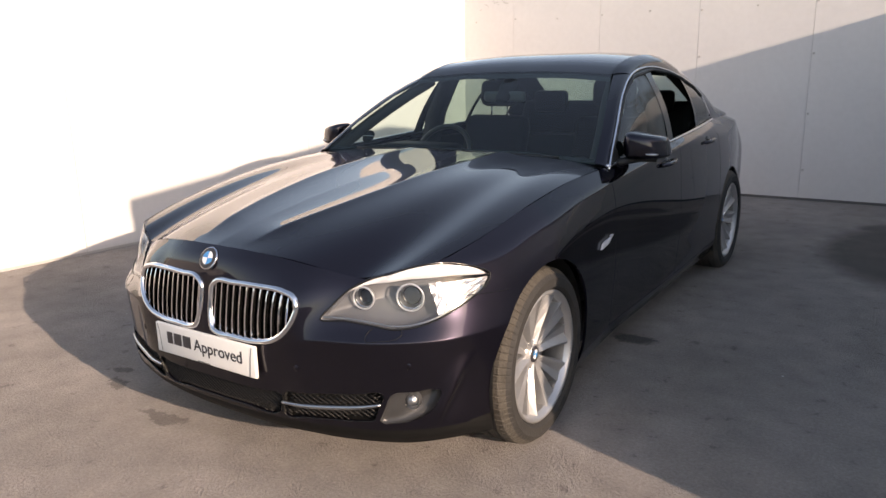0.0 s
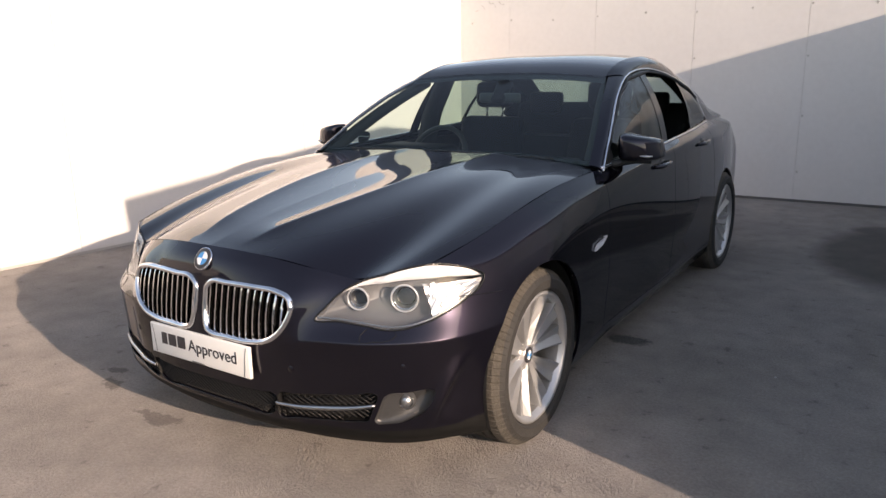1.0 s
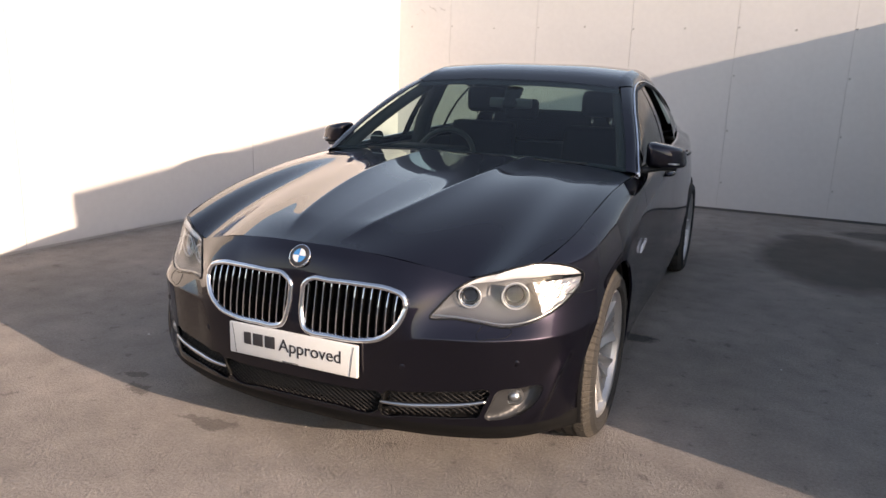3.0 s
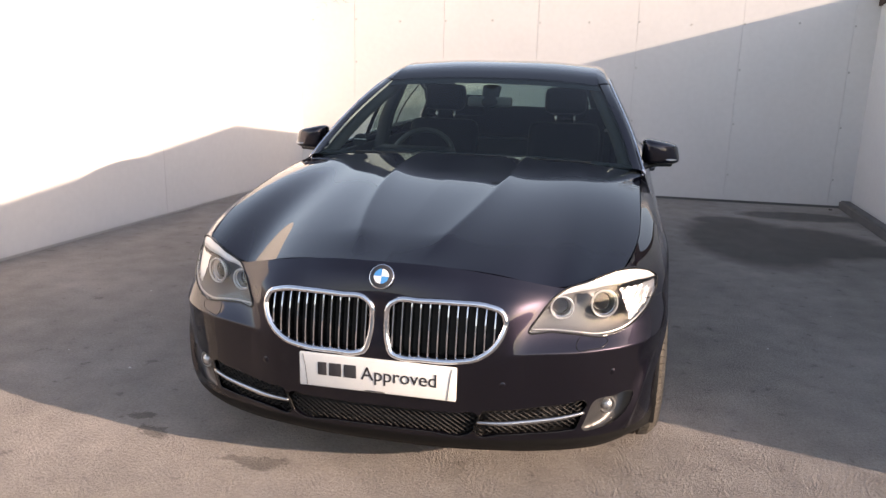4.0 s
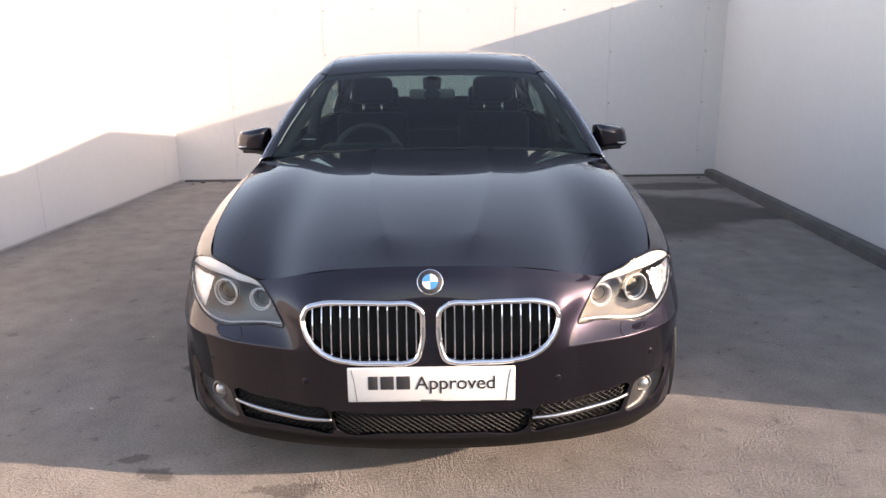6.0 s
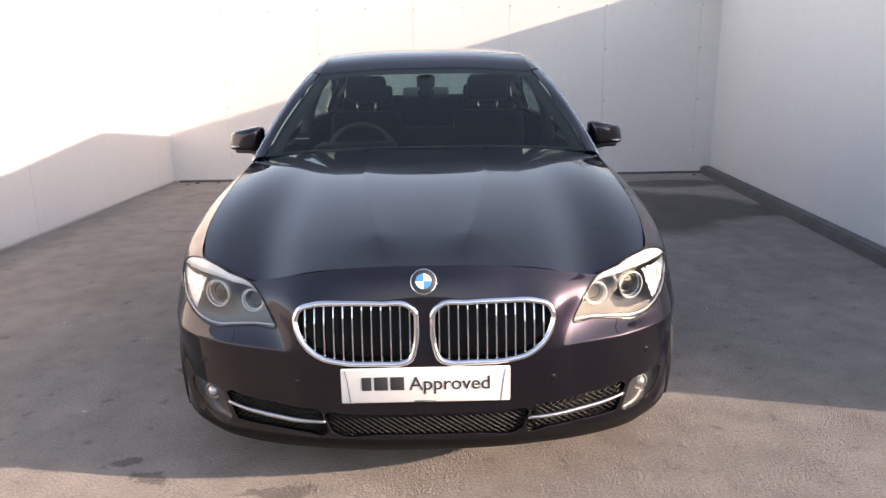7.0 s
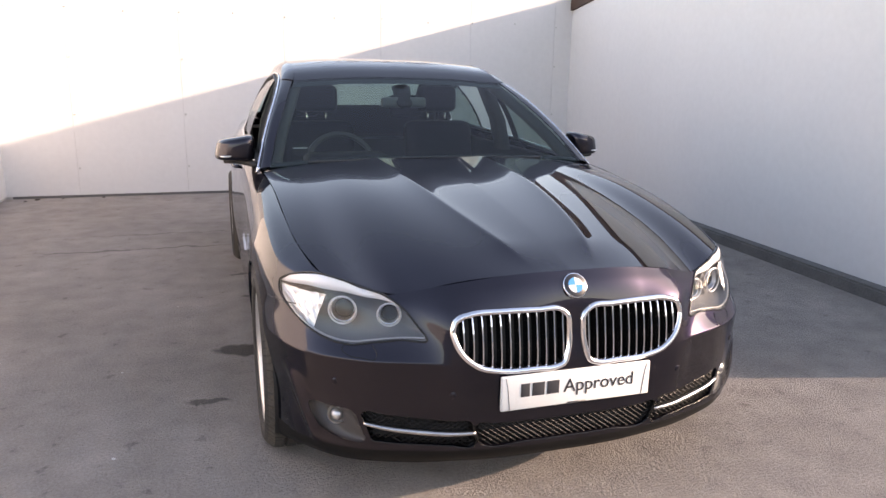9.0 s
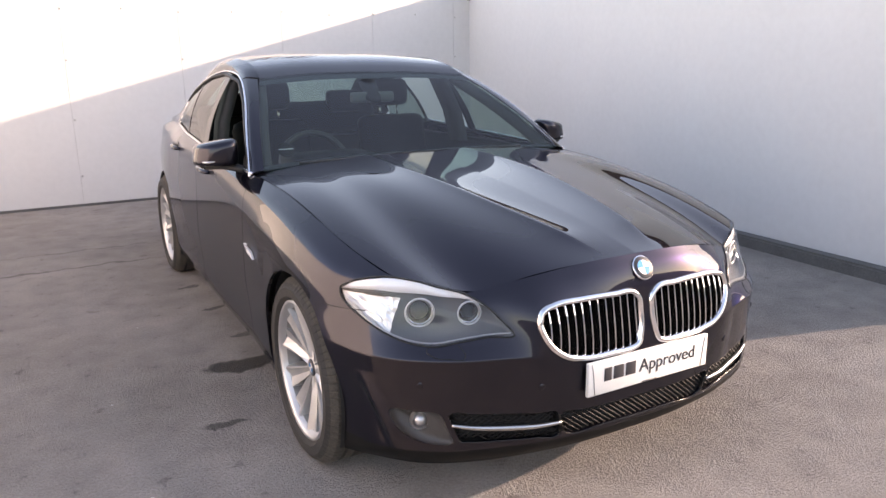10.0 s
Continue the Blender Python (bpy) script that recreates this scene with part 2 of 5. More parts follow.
def wall_of_panels(name, a, b, height, seams, label, thick=0.15, lows=None):
    """A wall along a-b whose face is made of sheets with open joints between them; heights may fall and rise along it."""
    _, v, n = along(a, b, 0)
    a, b = Vector(a), Vector(b)
    size = (b - a).length
    top = (lambda d: height) if not lows else (lambda d: float(np.interp(d / size, [k for k, _ in lows], [z for _, z in lows])))
    cuts = sorted({0.0, size, *([k * size for k, _ in lows] if lows else [])})
    bm = bmesh.new()
    for d0, d1 in zip(cuts[:-1], cuts[1:]):
        q = [a + v * d0 + n * 0.014, a + v * d1 + n * 0.014, a + v * d1 + n * thick, a + v * d0 + n * thick]
        prism(bm, [tuple(w) for w in q], 0.0, [top(d0), top(d1), top(d1), top(d0)])
    wall = tagged(mesh_object(name, bm, JOINT, smooth=False), label, "wall", kind="structure")
    edges = [0.0] + [s for s in seams if 0.05 < s < size - 0.05] + [size]
    for d0, d1 in zip(edges[:-1], edges[1:]):
        bm = bmesh.new()
        inner = [d0 + 0.0015] + [c for c in cuts if d0 + 0.01 < c < d1 - 0.01] + [d1 - 0.0015]
        for e0, e1 in zip(inner[:-1], inner[1:]):
            q = [a + v * e0, a + v * e1, a + v * e1 + n * 0.0135, a + v * e0 + n * 0.0135]
            prism(bm, [tuple(w) for w in q], 0.025, [top(e0) - .002, top(e1) - .002, top(e1) - .002, top(e0) - .002])
        mesh_object("panel", bm, PANEL_WHITE, wall, smooth=False)
    return wall, a, v, n


def screws(wall, a, v, n, places):
    for d, z in places:
        q = a + v * d
        bm = bmesh.new()
        bmesh.ops.create_cone(bm, cap_ends=True, segments=12, radius1=0.011, radius2=0.007, depth=0.006, matrix=Matrix.Translation((q.x - n.x * .003, q.y - n.y * .003, z)) @ Vector((-n.x, -n.y, 0)).to_track_quat("Z", "Y").to_matrix().to_4x4())
        mesh_object("screw", bm, SCREW, wall)


back = wall_of_panels("wall_back", (-3.5, 6.88), (4.2, 6.88), 2.39, [k * 1.13 - 0.07 + 1.13 for k in range(7)], "white painted panel wall with screwed joints")
screws(*back, [(k * 0.565 - .07 + .02, 1.985 + 0.012 * ((k * 7) % 3)) for k in range(1, 14)] + [(k * 1.13 - .05 + 1.13, z) for k in range(7) for z in (1.50, 0.9, 0.32)])
# short thin dark marks high on the back wall
for way in ([(-2.86, 2.27), (-2.82, 2.25), (-2.80, 2.22)], [(-2.74, 2.31), (-2.71, 2.27), (-2.68, 2.29), (-2.64, 2.23)], [(-2.60, 2.30), (-2.57, 2.27), (-2.52, 2.26)], [(-2.93, 2.20), (-2.90, 2.21)]):
    bm = bmesh.new()
    for (x0, z0), (x1, z1) in zip(way[:-1], way[1:]):
        prism(bm, [(x0, 6.8785), (x1 + .002, 6.8785), (x1 + .002, 6.8795), (x0, 6.8795)], 0.0, 0.004)
        for v in list(bm.verts)[-8:]:
            v.co.z += z0 - .06 + (z1 - z0) * (v.co.x - x0) / (x1 + .002 - x0)
    mesh_object("wall_mark", bm, DARK_MARK, back[0], smooth=False)
left = wall_of_panels("wall_left", LEFT_FRONT, LEFT_BACK, 2.35, [1.36, 3.80, 6.2], "white painted panel wall in bright sun")
# unseen except at the back corner; the peak is shaped to cast the shadow edge
RIGHT_TOPS = [(0.0, 2.26), (0.50, 2.635), (1.0, 2.195)]
right = wall_of_panels("wall_right", RIGHT_BACK, RIGHT_FRONT, 2.4, [], "white painted wall in shade", 0.2, [(1 - k, z) for k, z in RIGHT_TOPS[::-1]])
bm = bmesh.new()
r0, r1 = Vector(RIGHT_FRONT), Vector(RIGHT_BACK)
for (k0, z0), (k1, z1) in zip(RIGHT_TOPS[:-1], RIGHT_TOPS[1:]):
    p0, p1 = r0.lerp(r1, k0), r0.lerp(r1, k1)
    vs = [bm.verts.new((p.x + dx, p.y, z + dz)) for p, z in ((p0, z0), (p1, z1)) for dx, dz in ((-.03, .002), (.22, .002), (.22, .155), (-.03, .155))]
    for q in ((0, 1, 2, 3), (7, 6, 5, 4), (0, 4, 5, 1), (1, 5, 6, 2), (2, 6, 7, 3), (3, 7, 4, 0)):
        bm.faces.new([vs[i] for i in q])
bmesh.ops.recalc_face_normals(bm, faces=bm.faces)
tagged(mesh_object("wall_cap", bm, CAP, smooth=False), "dark brown board along the wall top", "trim", kind="structure")
bm = prism(bmesh.new(), plan_strip(RIGHT_FRONT, RIGHT_BACK, 0.003, 0.12), 0.0, 0.09)
bmesh.ops.bevel(bm, geom=[e for e in bm.edges if all(v.co.z > .05 for v in e.verts)], offset=0.015, segments=2, affect="EDGES")
kerb = mesh_object("kerb", bm, KERB, smooth=False)
tagged(kerb, "dark damp concrete kerb along the wall", "kerb", kind="structure")
bm = prism(bmesh.new(), plan_strip((-3.1, 6.877), (3.4, 6.877), 0.0, 0.02), 0.0, 0.028)
tagged(mesh_object("baseboard", bm, KERB, smooth=False), "dark strip at the foot of the wall", "trim", kind="structure")


# ---- plain unseen walls far behind the camera, added to block the low sky in reflections ----
for name, a, b in (("added_wall_east", (27, 16), (27, -26)), ("added_wall_south", (27.3, -26), (-27.3, -26)), ("added_wall_west", (-27, -26), (-27, 16))):
    bm = prism(bmesh.new(), plan_strip(a, b, 0.0, 0.3), 0.0, 4.6)
    tagged(mesh_object(name, bm, ADDED_WALL_GREY, smooth=False), "plain grey unseen wall added to block the low sky in reflections", "wall", kind="structure")

# ---- a bare tree beyond the wall ----
def bare_tree(name, height, seed, label):
    """A leafless tree, standing at the origin: trunk and limbs, and a crown of fine twigs."""
    rnd = random.Random(seed)
    limbs, twigs = bmesh.new(), bmesh.new()

    def bar(bm, a, b, r0, r1, n):
        t = (b - a).normalized()
        s = t.orthogonal().normalized()
        w = t.cross(s)
        ra = [bm.verts.new(a + (s * math.cos(k * 2 * math.pi / n) + w * math.sin(k * 2 * math.pi / n)) * r0) for k in range(n)]
        rb = [bm.verts.new(b + (s * math.cos(k * 2 * math.pi / n) + w * math.sin(k * 2 * math.pi / n)) * r1) for k in range(n)]
        for k in range(n):
            bm.faces.new((ra[k], ra[(k + 1) % n], rb[(k + 1) % n], rb[k]))

    def grow(at, way, size, r, depth):
        p = at
        for step in range(3):
            way = (way + Vector((rnd.uniform(-.22, .22), rnd.uniform(-.22, .22), rnd.uniform(-.05, .12)))).normalized()
            q = p + way * size / 3
            bar(limbs if depth < 2 else twigs, p, q, r * (1 - step * .2), r * (.8 - step * .2), 7 if depth < 2 else 4)
            if depth < 5:
                for _ in range(2 if depth else 2):
                    side = way.orthogonal().normalized()
                    side.rotate(Matrix.Rotation(rnd.uniform(0, 6.28), 3, way))
                    grow(q, (way * .8 + side * rnd.uniform(.6, 1.0) + Vector((0, 0, .15))).normalized(), size * rnd.uniform(.5, .68), r * .45, depth + 1)
                    if depth > 3:
                        break
            p = q

    grow(Vector((0, 0, 0)), Vector((0, 0, 1)), height * .52, height * .022, 0)
    tree = tagged(new(name), label, "tree")
    part("trunk", limbs, BARK, tree)
    part("crown", twigs, BARK, tree)
    return tree


tree = bare_tree("tree", 6.8, 3, "leafless tree with fine bare twigs beyond the yard wall")
tree.matrix_basis = pose(4.5, 18.3, 0)

# ---- the car: surfaces ----
# x to the car's left, y from the nose to the tail, z up; the nose stands at y = 0.
def hermite(knots, at, times=None):
    """A smooth curve through knots (rows of numbers), at the given parameters; the knots lie at 0, 1, 2... or at times."""
    k = np.asarray(knots, float)
    t = np.arange(len(k), dtype=float) if times is None else np.asarray(times, float)
    d = np.diff(t)
    sl = np.diff(k, axis=0) / d[:, None]
    m = np.empty_like(k)
    m[1:-1] = (sl[:-1] * d[1:, None] + sl[1:] * d[:-1, None]) / (d[:-1] + d[1:])[:, None]
    m[0], m[-1] = 1.5 * sl[0] - 0.5 * m[1], 1.5 * sl[-1] - 0.5 * m[-2]
    at = np.clip(np.asarray(at, float), t[0], t[-1])
    i = np.clip(np.searchsorted(t, at, side="right") - 1, 0, len(t) - 2)
    h = d[i][:, None]
    s = ((at - t[i]) / d[i])[:, None]
    return (k[i] * (2 * s**3 - 3 * s**2 + 1) + m[i] * h * (s**3 - 2 * s**2 + s) + k[i + 1] * (3 * s**2 - 2 * s**3) + m[i + 1] * h * (s**3 - s**2))


def chord_times(knots):
    k = np.asarray(knots, float)
    return np.concatenate(([0], np.cumsum(np.linalg.norm(np.diff(k, axis=0), axis=1))))


def curve(knots, n):
    """n points, evenly spread, on a smooth curve through knots."""
    t = chord_times(knots)
    return hermite(knots, np.linspace(0, t[-1], n), t)


# Feature lines of the lower body, from the nose's middle round the corner and along the flank to the tail's middle.
LINE_UNDER = [(0, .10, .178), (.25, .11, .178), (.40, .135, .178), (.47, .15, .178), (.69, .24, .178), (.828, .385, .178), (.905, .52, .175), (.90, .82, .17), (.90, 1.18, .165),
              (.88, 1.62, .165), (.88, 2.3, .165), (.88, 3.13, .165), (.88, 3.79, .18), (.80, 4.4, .22), (.70, 4.72, .24), (.42, 4.80, .24), (0, 4.82, .24)]
LINE_LIP = [(0, .045, .230), (.25, .055, .230), (.40, .080, .230), (.47, .10, .230), (.68, .180, .230), (.833, .32, .230), (.908, .51, .225), (.93, .82, .23), (.92, 1.18, .23),
            (.905, 1.62, .23), (.91, 2.3, .23), (.91, 3.13, .24), (.905, 3.79, .25), (.83, 4.4, .28), (.73, 4.75, .30), (.43, 4.83, .30), (0, 4.85, .30)]
LINE_BUMPER = [(0, .010, .385), (.25, .022, .385), (.40, .048, .385), (.47, .075, .385), (.66, .155, .385), (.818, .290, .39), (.912, .49, .39), (.945, .82, .40), (.932, 1.18, .38),
               (.920, 1.62, .38), (.925, 2.3, .38), (.925, 3.13, .38), (.908, 3.79, .40), (.822, 4.4, .42), (.74, 4.77, .44), (.44, 4.855, .45), (0, 4.875, .45)]
LINE_CREASE = [(0, .004, .535), (.25, .016, .54), (.385, .032, .548), (.46, .056, .555), (.66, .142, .556), (.828, .285, .555), (.915, .48, .56), (.950, .82, .57), (.940, 1.18, .56),
               (.931, 1.62, .56), (.935, 2.3, .56), (.935, 3.13, .57), (.910, 3.79, .58), (.825, 4.4, .60), (.745, 4.78, .62), (.44, 4.865, .63), (0, 4.885, .63)]
LINE_LAMP = [(0, .024, .63), (.25, .030, .63), (.395, .048, .628), (.47, .094, .625), (.66, .190, .605), (.812, .315, .62), (.898, .49, .635), (.943, .82, .67), (.936, 1.18, .66),
             (.928, 1.62, .68), (.930, 2.3, .70), (.929, 3.13, .72), (.905, 3.79, .74), (.825, 4.4, .76), (.74, 4.77, .77), (.44, 4.855, .78), (0, 4.875, .78)]
LINE_FLANK = [(0, .040, .73), (.25, .050, .715), (.41, .080, .700), (.50, .140, .690), (.66, .225, .705), (.80, .345, .71), (.882, .51, .722), (.928, .82, .765), (.927, 1.18, .795),
              (.919, 1.62, .84), (.918, 2.3, .898), (.908, 3.13, .94), (.875, 3.79, .945), (.80, 4.4, .93), (.70, 4.74, .91), (.43, 4.82, .90), (0, 4.84, .90)]
LINE_SHOULDER = [(0, .056, .778), (.25, .074, .766), (.42, .118, .742), (.53, .175, .717), (.66, .243, .742), (.785, .350, .760), (.855, .52, .780), (.882, .82, .842), (.890, 1.18, .886),
                 (.898, 1.62, .915), (.905, 2.3, .955), (.882, 3.13, .992), (.825, 3.79, 1.005), (.782, 4.4, .99), (.67, 4.68, .965), (.42, 4.76, .96), (0, 4.79, .96)]
LINE_TOP = [(0, .082, .814), (.25, .102, .803), (.42, .148, .772), (.545, .205, .740), (.66, .262, .768), (.755, .345, .788), (.795, .52, .827), (.818, .82, .887), (.826, 1.18, .935),
            (.850, 1.60, .959), (.868, 2.3, .985), (.842, 3.13, 1.022), (.785, 3.70, 1.040), (.735, 4.3, 1.028), (.64, 4.62, 1.000), (.40, 4.70, .995), (0, 4.73, .995)]
BODY_LINES = np.array([LINE_UNDER, LINE_LIP, LINE_BUMPER, LINE_CREASE, LINE_LAMP, LINE_FLANK, LINE_SHOULDER, LINE_TOP])
U_KNOTS = chord_times(LINE_CREASE)
V_KNOTS = np.array([0, 0.75, 2.0, 3.3, 4.0, 5.0, 5.7, 6.3])
U_END, V_END = U_KNOTS[-1], V_KNOTS[-1]


def body_at(u, v):
    """Points of the lower body at the parameters u (along the lines) and v (across them)."""
    u, v = np.atleast_1d(np.asarray(u, float)), np.atleast_1d(np.asarray(v, float))
    rows = np.stack([hermite(line, u, U_KNOTS) for line in BODY_LINES])
    n = len(u)
    i = np.clip(np.searchsorted(V_KNOTS, v, side="right") - 1, 0, len(V_KNOTS) - 2)
    d = np.diff(V_KNOTS)
    sl = np.diff(rows, axis=0) / d[:, None, None]
    m = np.empty_like(rows)
    m[1:-1] = (sl[:-1] * d[1:, None, None] + sl[1:] * d[:-1, None, None]) / (d[:-1] + d[1:])[:, None, None]
    m[0], m[-1] = sl[0], sl[-1]
    below, above = m.copy(), m.copy()
    fold = np.interp(u, U_KNOTS[[2, 3, 5, 6, 7]], [0, .96, .96, .6, 0])[:, None]
    flank = np.interp(u, U_KNOTS[[6, 7, 9, 12, 13]], [0, .5, .6, .6, .2])[:, None]
    for row, k in ((3, fold), (5, flank)):
        below[row], above[row] = m[row] * (1 - k) + sl[row - 1] * k, m[row] * (1 - k) + sl[row] * k
    j = np.arange(n)
    h = d[i][:, None]
    s = ((v - V_KNOTS[i]) / d[i])[:, None]
    q = (rows[i, j] * (2 * s**3 - 3 * s**2 + 1) + above[i, j] * h * (s**3 - 2 * s**2 + s) + rows[i + 1, j] * (3 * s**2 - 2 * s**3) + below[i + 1, j] * h * (s**3 - s**2))
    # the raised edge outside each fog lamp
    lift = np.clip((q[:, 2] - 0.24) / 0.26, 0, 1)
    off = q[:, 0] - (0.795 + 0.075 * lift**1.3)
    ridge = np.where(off < 0, np.exp(-((off / 0.022) ** 2)), np.exp(-((off / 0.010) ** 2))) * np.sin(np.pi * lift) * 0.017
    ridge = np.where((q[:, 1] < 0.62) & (q[:, 2] > 0.24) & (q[:, 2] < 0.50), ridge, 0.0)
    return q + ridge[:, None] * np.array([0.6, -0.8, 0.0])


def closed_curve(knots, n):
    """n points on a smooth closed curve through knots."""
    k = list(knots)
    k = k[-3:] + k + k[:3]
    t = chord_times(k)
    return hermite(k, np.linspace(t[3], t[len(k) - 3], n, endpoint=False), t)


def outline_distance(p, loop):
    """Signed distance of the points p (n, 2) from a closed outline: negative inside."""
    a, b = loop, np.roll(loop, -1, axis=0)
    best = np.full(len(p), 1e9)
    inside = np.zeros(len(p), bool)
    for q, r in zip(a, b):
        e, w = r - q, p - q
        t = np.clip((w @ e) / max(e @ e, 1e-12), 0, 1)
        best = np.minimum(best, np.linalg.norm(w - t[:, None] * e, axis=1))
        cross = (q[1] > p[:, 1]) != (r[1] > p[:, 1])
        with np.errstate(divide="ignore", invalid="ignore"):
            xi = q[0] + (p[:, 1] - q[1]) / (r[1] - q[1]) * e[0]
        inside ^= cross & (p[:, 0] < xi)
    return np.where(inside, -best, best)


FRONT_AXLE, REAR_AXLE, HUB_Z, TYRE_R, ARCH_R = 0.817, 3.788, 0.334, 0.332, 0.374
GRILLE = closed_curve([(.024, .64), (.030, .686), (.052, .704), (.13, .709), (.25, .709), (.345, .702), (.386, .686), (.398, .660), (.391, .618), (.364, .575), (.322, .544), (.250, .527), (.14, .526), (.075, .527), (.045, .538), (.030, .575)], 96)
LAMP = closed_curve([(.468, .622), (.54, .616), (.62, .603), (.68, .592), (.735, .596), (.80, .622), (.845, .660), (.872, .705), (.869, .733), (.845, .757), (.80, .778), (.755, .786), (.70, .778), (.63, .754), (.565, .733), (.525, .703), (.492, .660)], 110)
FOG = closed_curve([(.650, .286), (.656, .304), (.668, .338), (.680, .370), (.690, .379), (.745, .384), (.800, .389), (.811, .384), (.810, .366), (.798, .334), (.774, .303), (.738, .283), (.69, .275), (.658, .276)], 84)
INTAKE_MID = closed_curve([(0, .350), (.15, .350), (.26, .350), (.318, .350), (.325, .343), (.315, .305), (.306, .277), (.297, .270), (.15, .268), (0, .268), (-.15, .268), (-.297, .270), (-.306, .277), (-.315, .305), (-.325, .343), (-.318, .350), (-.26, .350), (-.15, .350)], 120)
INTAKE_SIDE = closed_curve([(.336, .356), (.40, .363), (.50, .370), (.60, .378), (.652, .383), (.662, .374), (.652, .340), (.640, .303), (.632, .284), (.60, .279), (.50, .273), (.40, .269), (.320, .268), (.316, .276), (.325, .315)], 96)


def body_openings(p):
    """How far each point of the left half of the body lies outside all its openings (negative: in one of them)."""
    front = p[:, 1] < 0.62
    d = np.full(len(p), 1.0)
    xz = p[:, [0, 2]]
    for loop in (GRILLE, LAMP, FOG, INTAKE_MID, INTAKE_SIDE):
        near = front & (p[:, 0] > loop[:, 0].min() - 0.1) & (p[:, 0] < loop[:, 0].max() + 0.1) & (p[:, 2] > loop[:, 1].min() - 0.1) & (p[:, 2] < loop[:, 1].max() + 0.1)
        if near.any():
            d[near] = np.minimum(d[near], outline_distance(xz[near], loop))
    for axle in (FRONT_AXLE, REAR_AXLE):
        r = np.hypot(p[:, 1] - axle, p[:, 2] - HUB_Z) - ARCH_R
        d = np.where(p[:, 0] > 0.55, np.minimum(d, r), d)
    return d


def body_patch(us, vs, depth_of=None):
    """A grid of the left half over the given parameters with the openings cut clean out of it: points and faces."""
    cut_depth = depth_of or body_openings
    uu, vv = np.meshgrid(us, vs, indexing="ij")
    u, v = uu.ravel().copy(), vv.ravel().copy()
    step = 1e-4
    p = body_at(u, v)
    d = cut_depth(p)
    band = np.abs(d) < 0.012
    idx = np.nonzero(band)[0]
    if len(idx):
        fixed_u = (u[idx] <= us[0] + 1e-9) | (u[idx] >= us[-1] - 1e-9)
        fixed_v = (v[idx] <= vs[0] + 1e-9) | (v[idx] >= vs[-1] - 1e-9)
        u0, v0 = u[idx].copy(), v[idx].copy()
        cu, cv = u0.copy(), v0.copy()
        for _ in range(4):
            d0 = cut_depth(body_at(cu, cv))
            gu = np.where(fixed_u, 0, (cut_depth(body_at(cu + step, cv)) - d0) / step)
            gv = np.where(fixed_v, 0, (cut_depth(body_at(cu, cv + step)) - d0) / step)
            g2 = gu**2 + (gv * 10) ** 2 + 1e-9
            cu, cv = cu - d0 * gu / g2, cv - d0 * gv * 100 / g2
        du, dv = (us[1] - us[0]) * 0.56, (vs[1] - vs[0]) * 0.56
        ok = (np.abs(cu - u0) < du) & (np.abs(cv - v0) < dv) & (np.abs(cut_depth(body_at(cu, cv))) < 5e-4)
        u[idx[ok]], v[idx[ok]] = cu[ok], cv[ok]
        p = body_at(u, v)
        d = cut_depth(p)
    nv = len(vs)
    faces = []
    for i in range(len(us) - 1):
        for j in range(nv - 1):
            q = (i * nv + j, (i + 1) * nv + j, (i + 1) * nv + j + 1, i * nv + j + 1)
            dq = d[list(q)]
            if dq.max() < 8e-4 or dq.mean() < -0.002:
                continue
            if dq.min() < -8e-4:
                keep = [k for k, dd in zip(q, dq) if dd > -8e-4]
                if len(keep) == 3:
                    faces.append(tuple(keep))
                continue
            faces.append(q)
    return p, faces


def sheet(bm, p, faces, mirror=False, both=False, depth=0.0):
    """Adds points and faces to bm, mirrored to the other side if asked, with the rim turned inwards by depth."""
    for side in ((1, -1) if both else ((-1,) if mirror else (1,))):
        used = sorted({k for f in faces for k in f})
        vs = {k: bm.verts.new((side * p[k][0], p[k][1], p[k][2])) for k in used}
        for f in faces:
            ring = [vs[k] for k in (f if side > 0 else f[::-1])]
            if len(set(ring)) == len(ring):
                bm.faces.new(ring)
    if both:
        bmesh.ops.remove_doubles(bm, verts=[v for v in bm.verts if abs(v.co.x) < 1e-4], dist=2e-4)
    if depth:
        bm.normal_update()
        rim = [e for e in bm.edges if len(e.link_faces) == 1]
        for e in rim:
            e.smooth = False
        normals = {v: v.normal.copy() for e in rim for v in e.verts}
        made = bmesh.ops.extrude_edge_only(bm, edges=rim)
        for v in [g for g in made["geom"] if isinstance(g, bmesh.types.BMVert)]:
            near = min((e.other_vert(v) for e in v.link_edges if e.other_vert(v) in normals), key=lambda w: (w.co - v.co).length, default=None)
            if near:
                v.co -= normals[near] * depth
    return bm


def grid_faces(nu, nv):
    return [(i * nv + j, (i + 1) * nv + j, (i + 1) * nv + j + 1, i * nv + j + 1) for i in range(nu - 1) for j in range(nv - 1)]


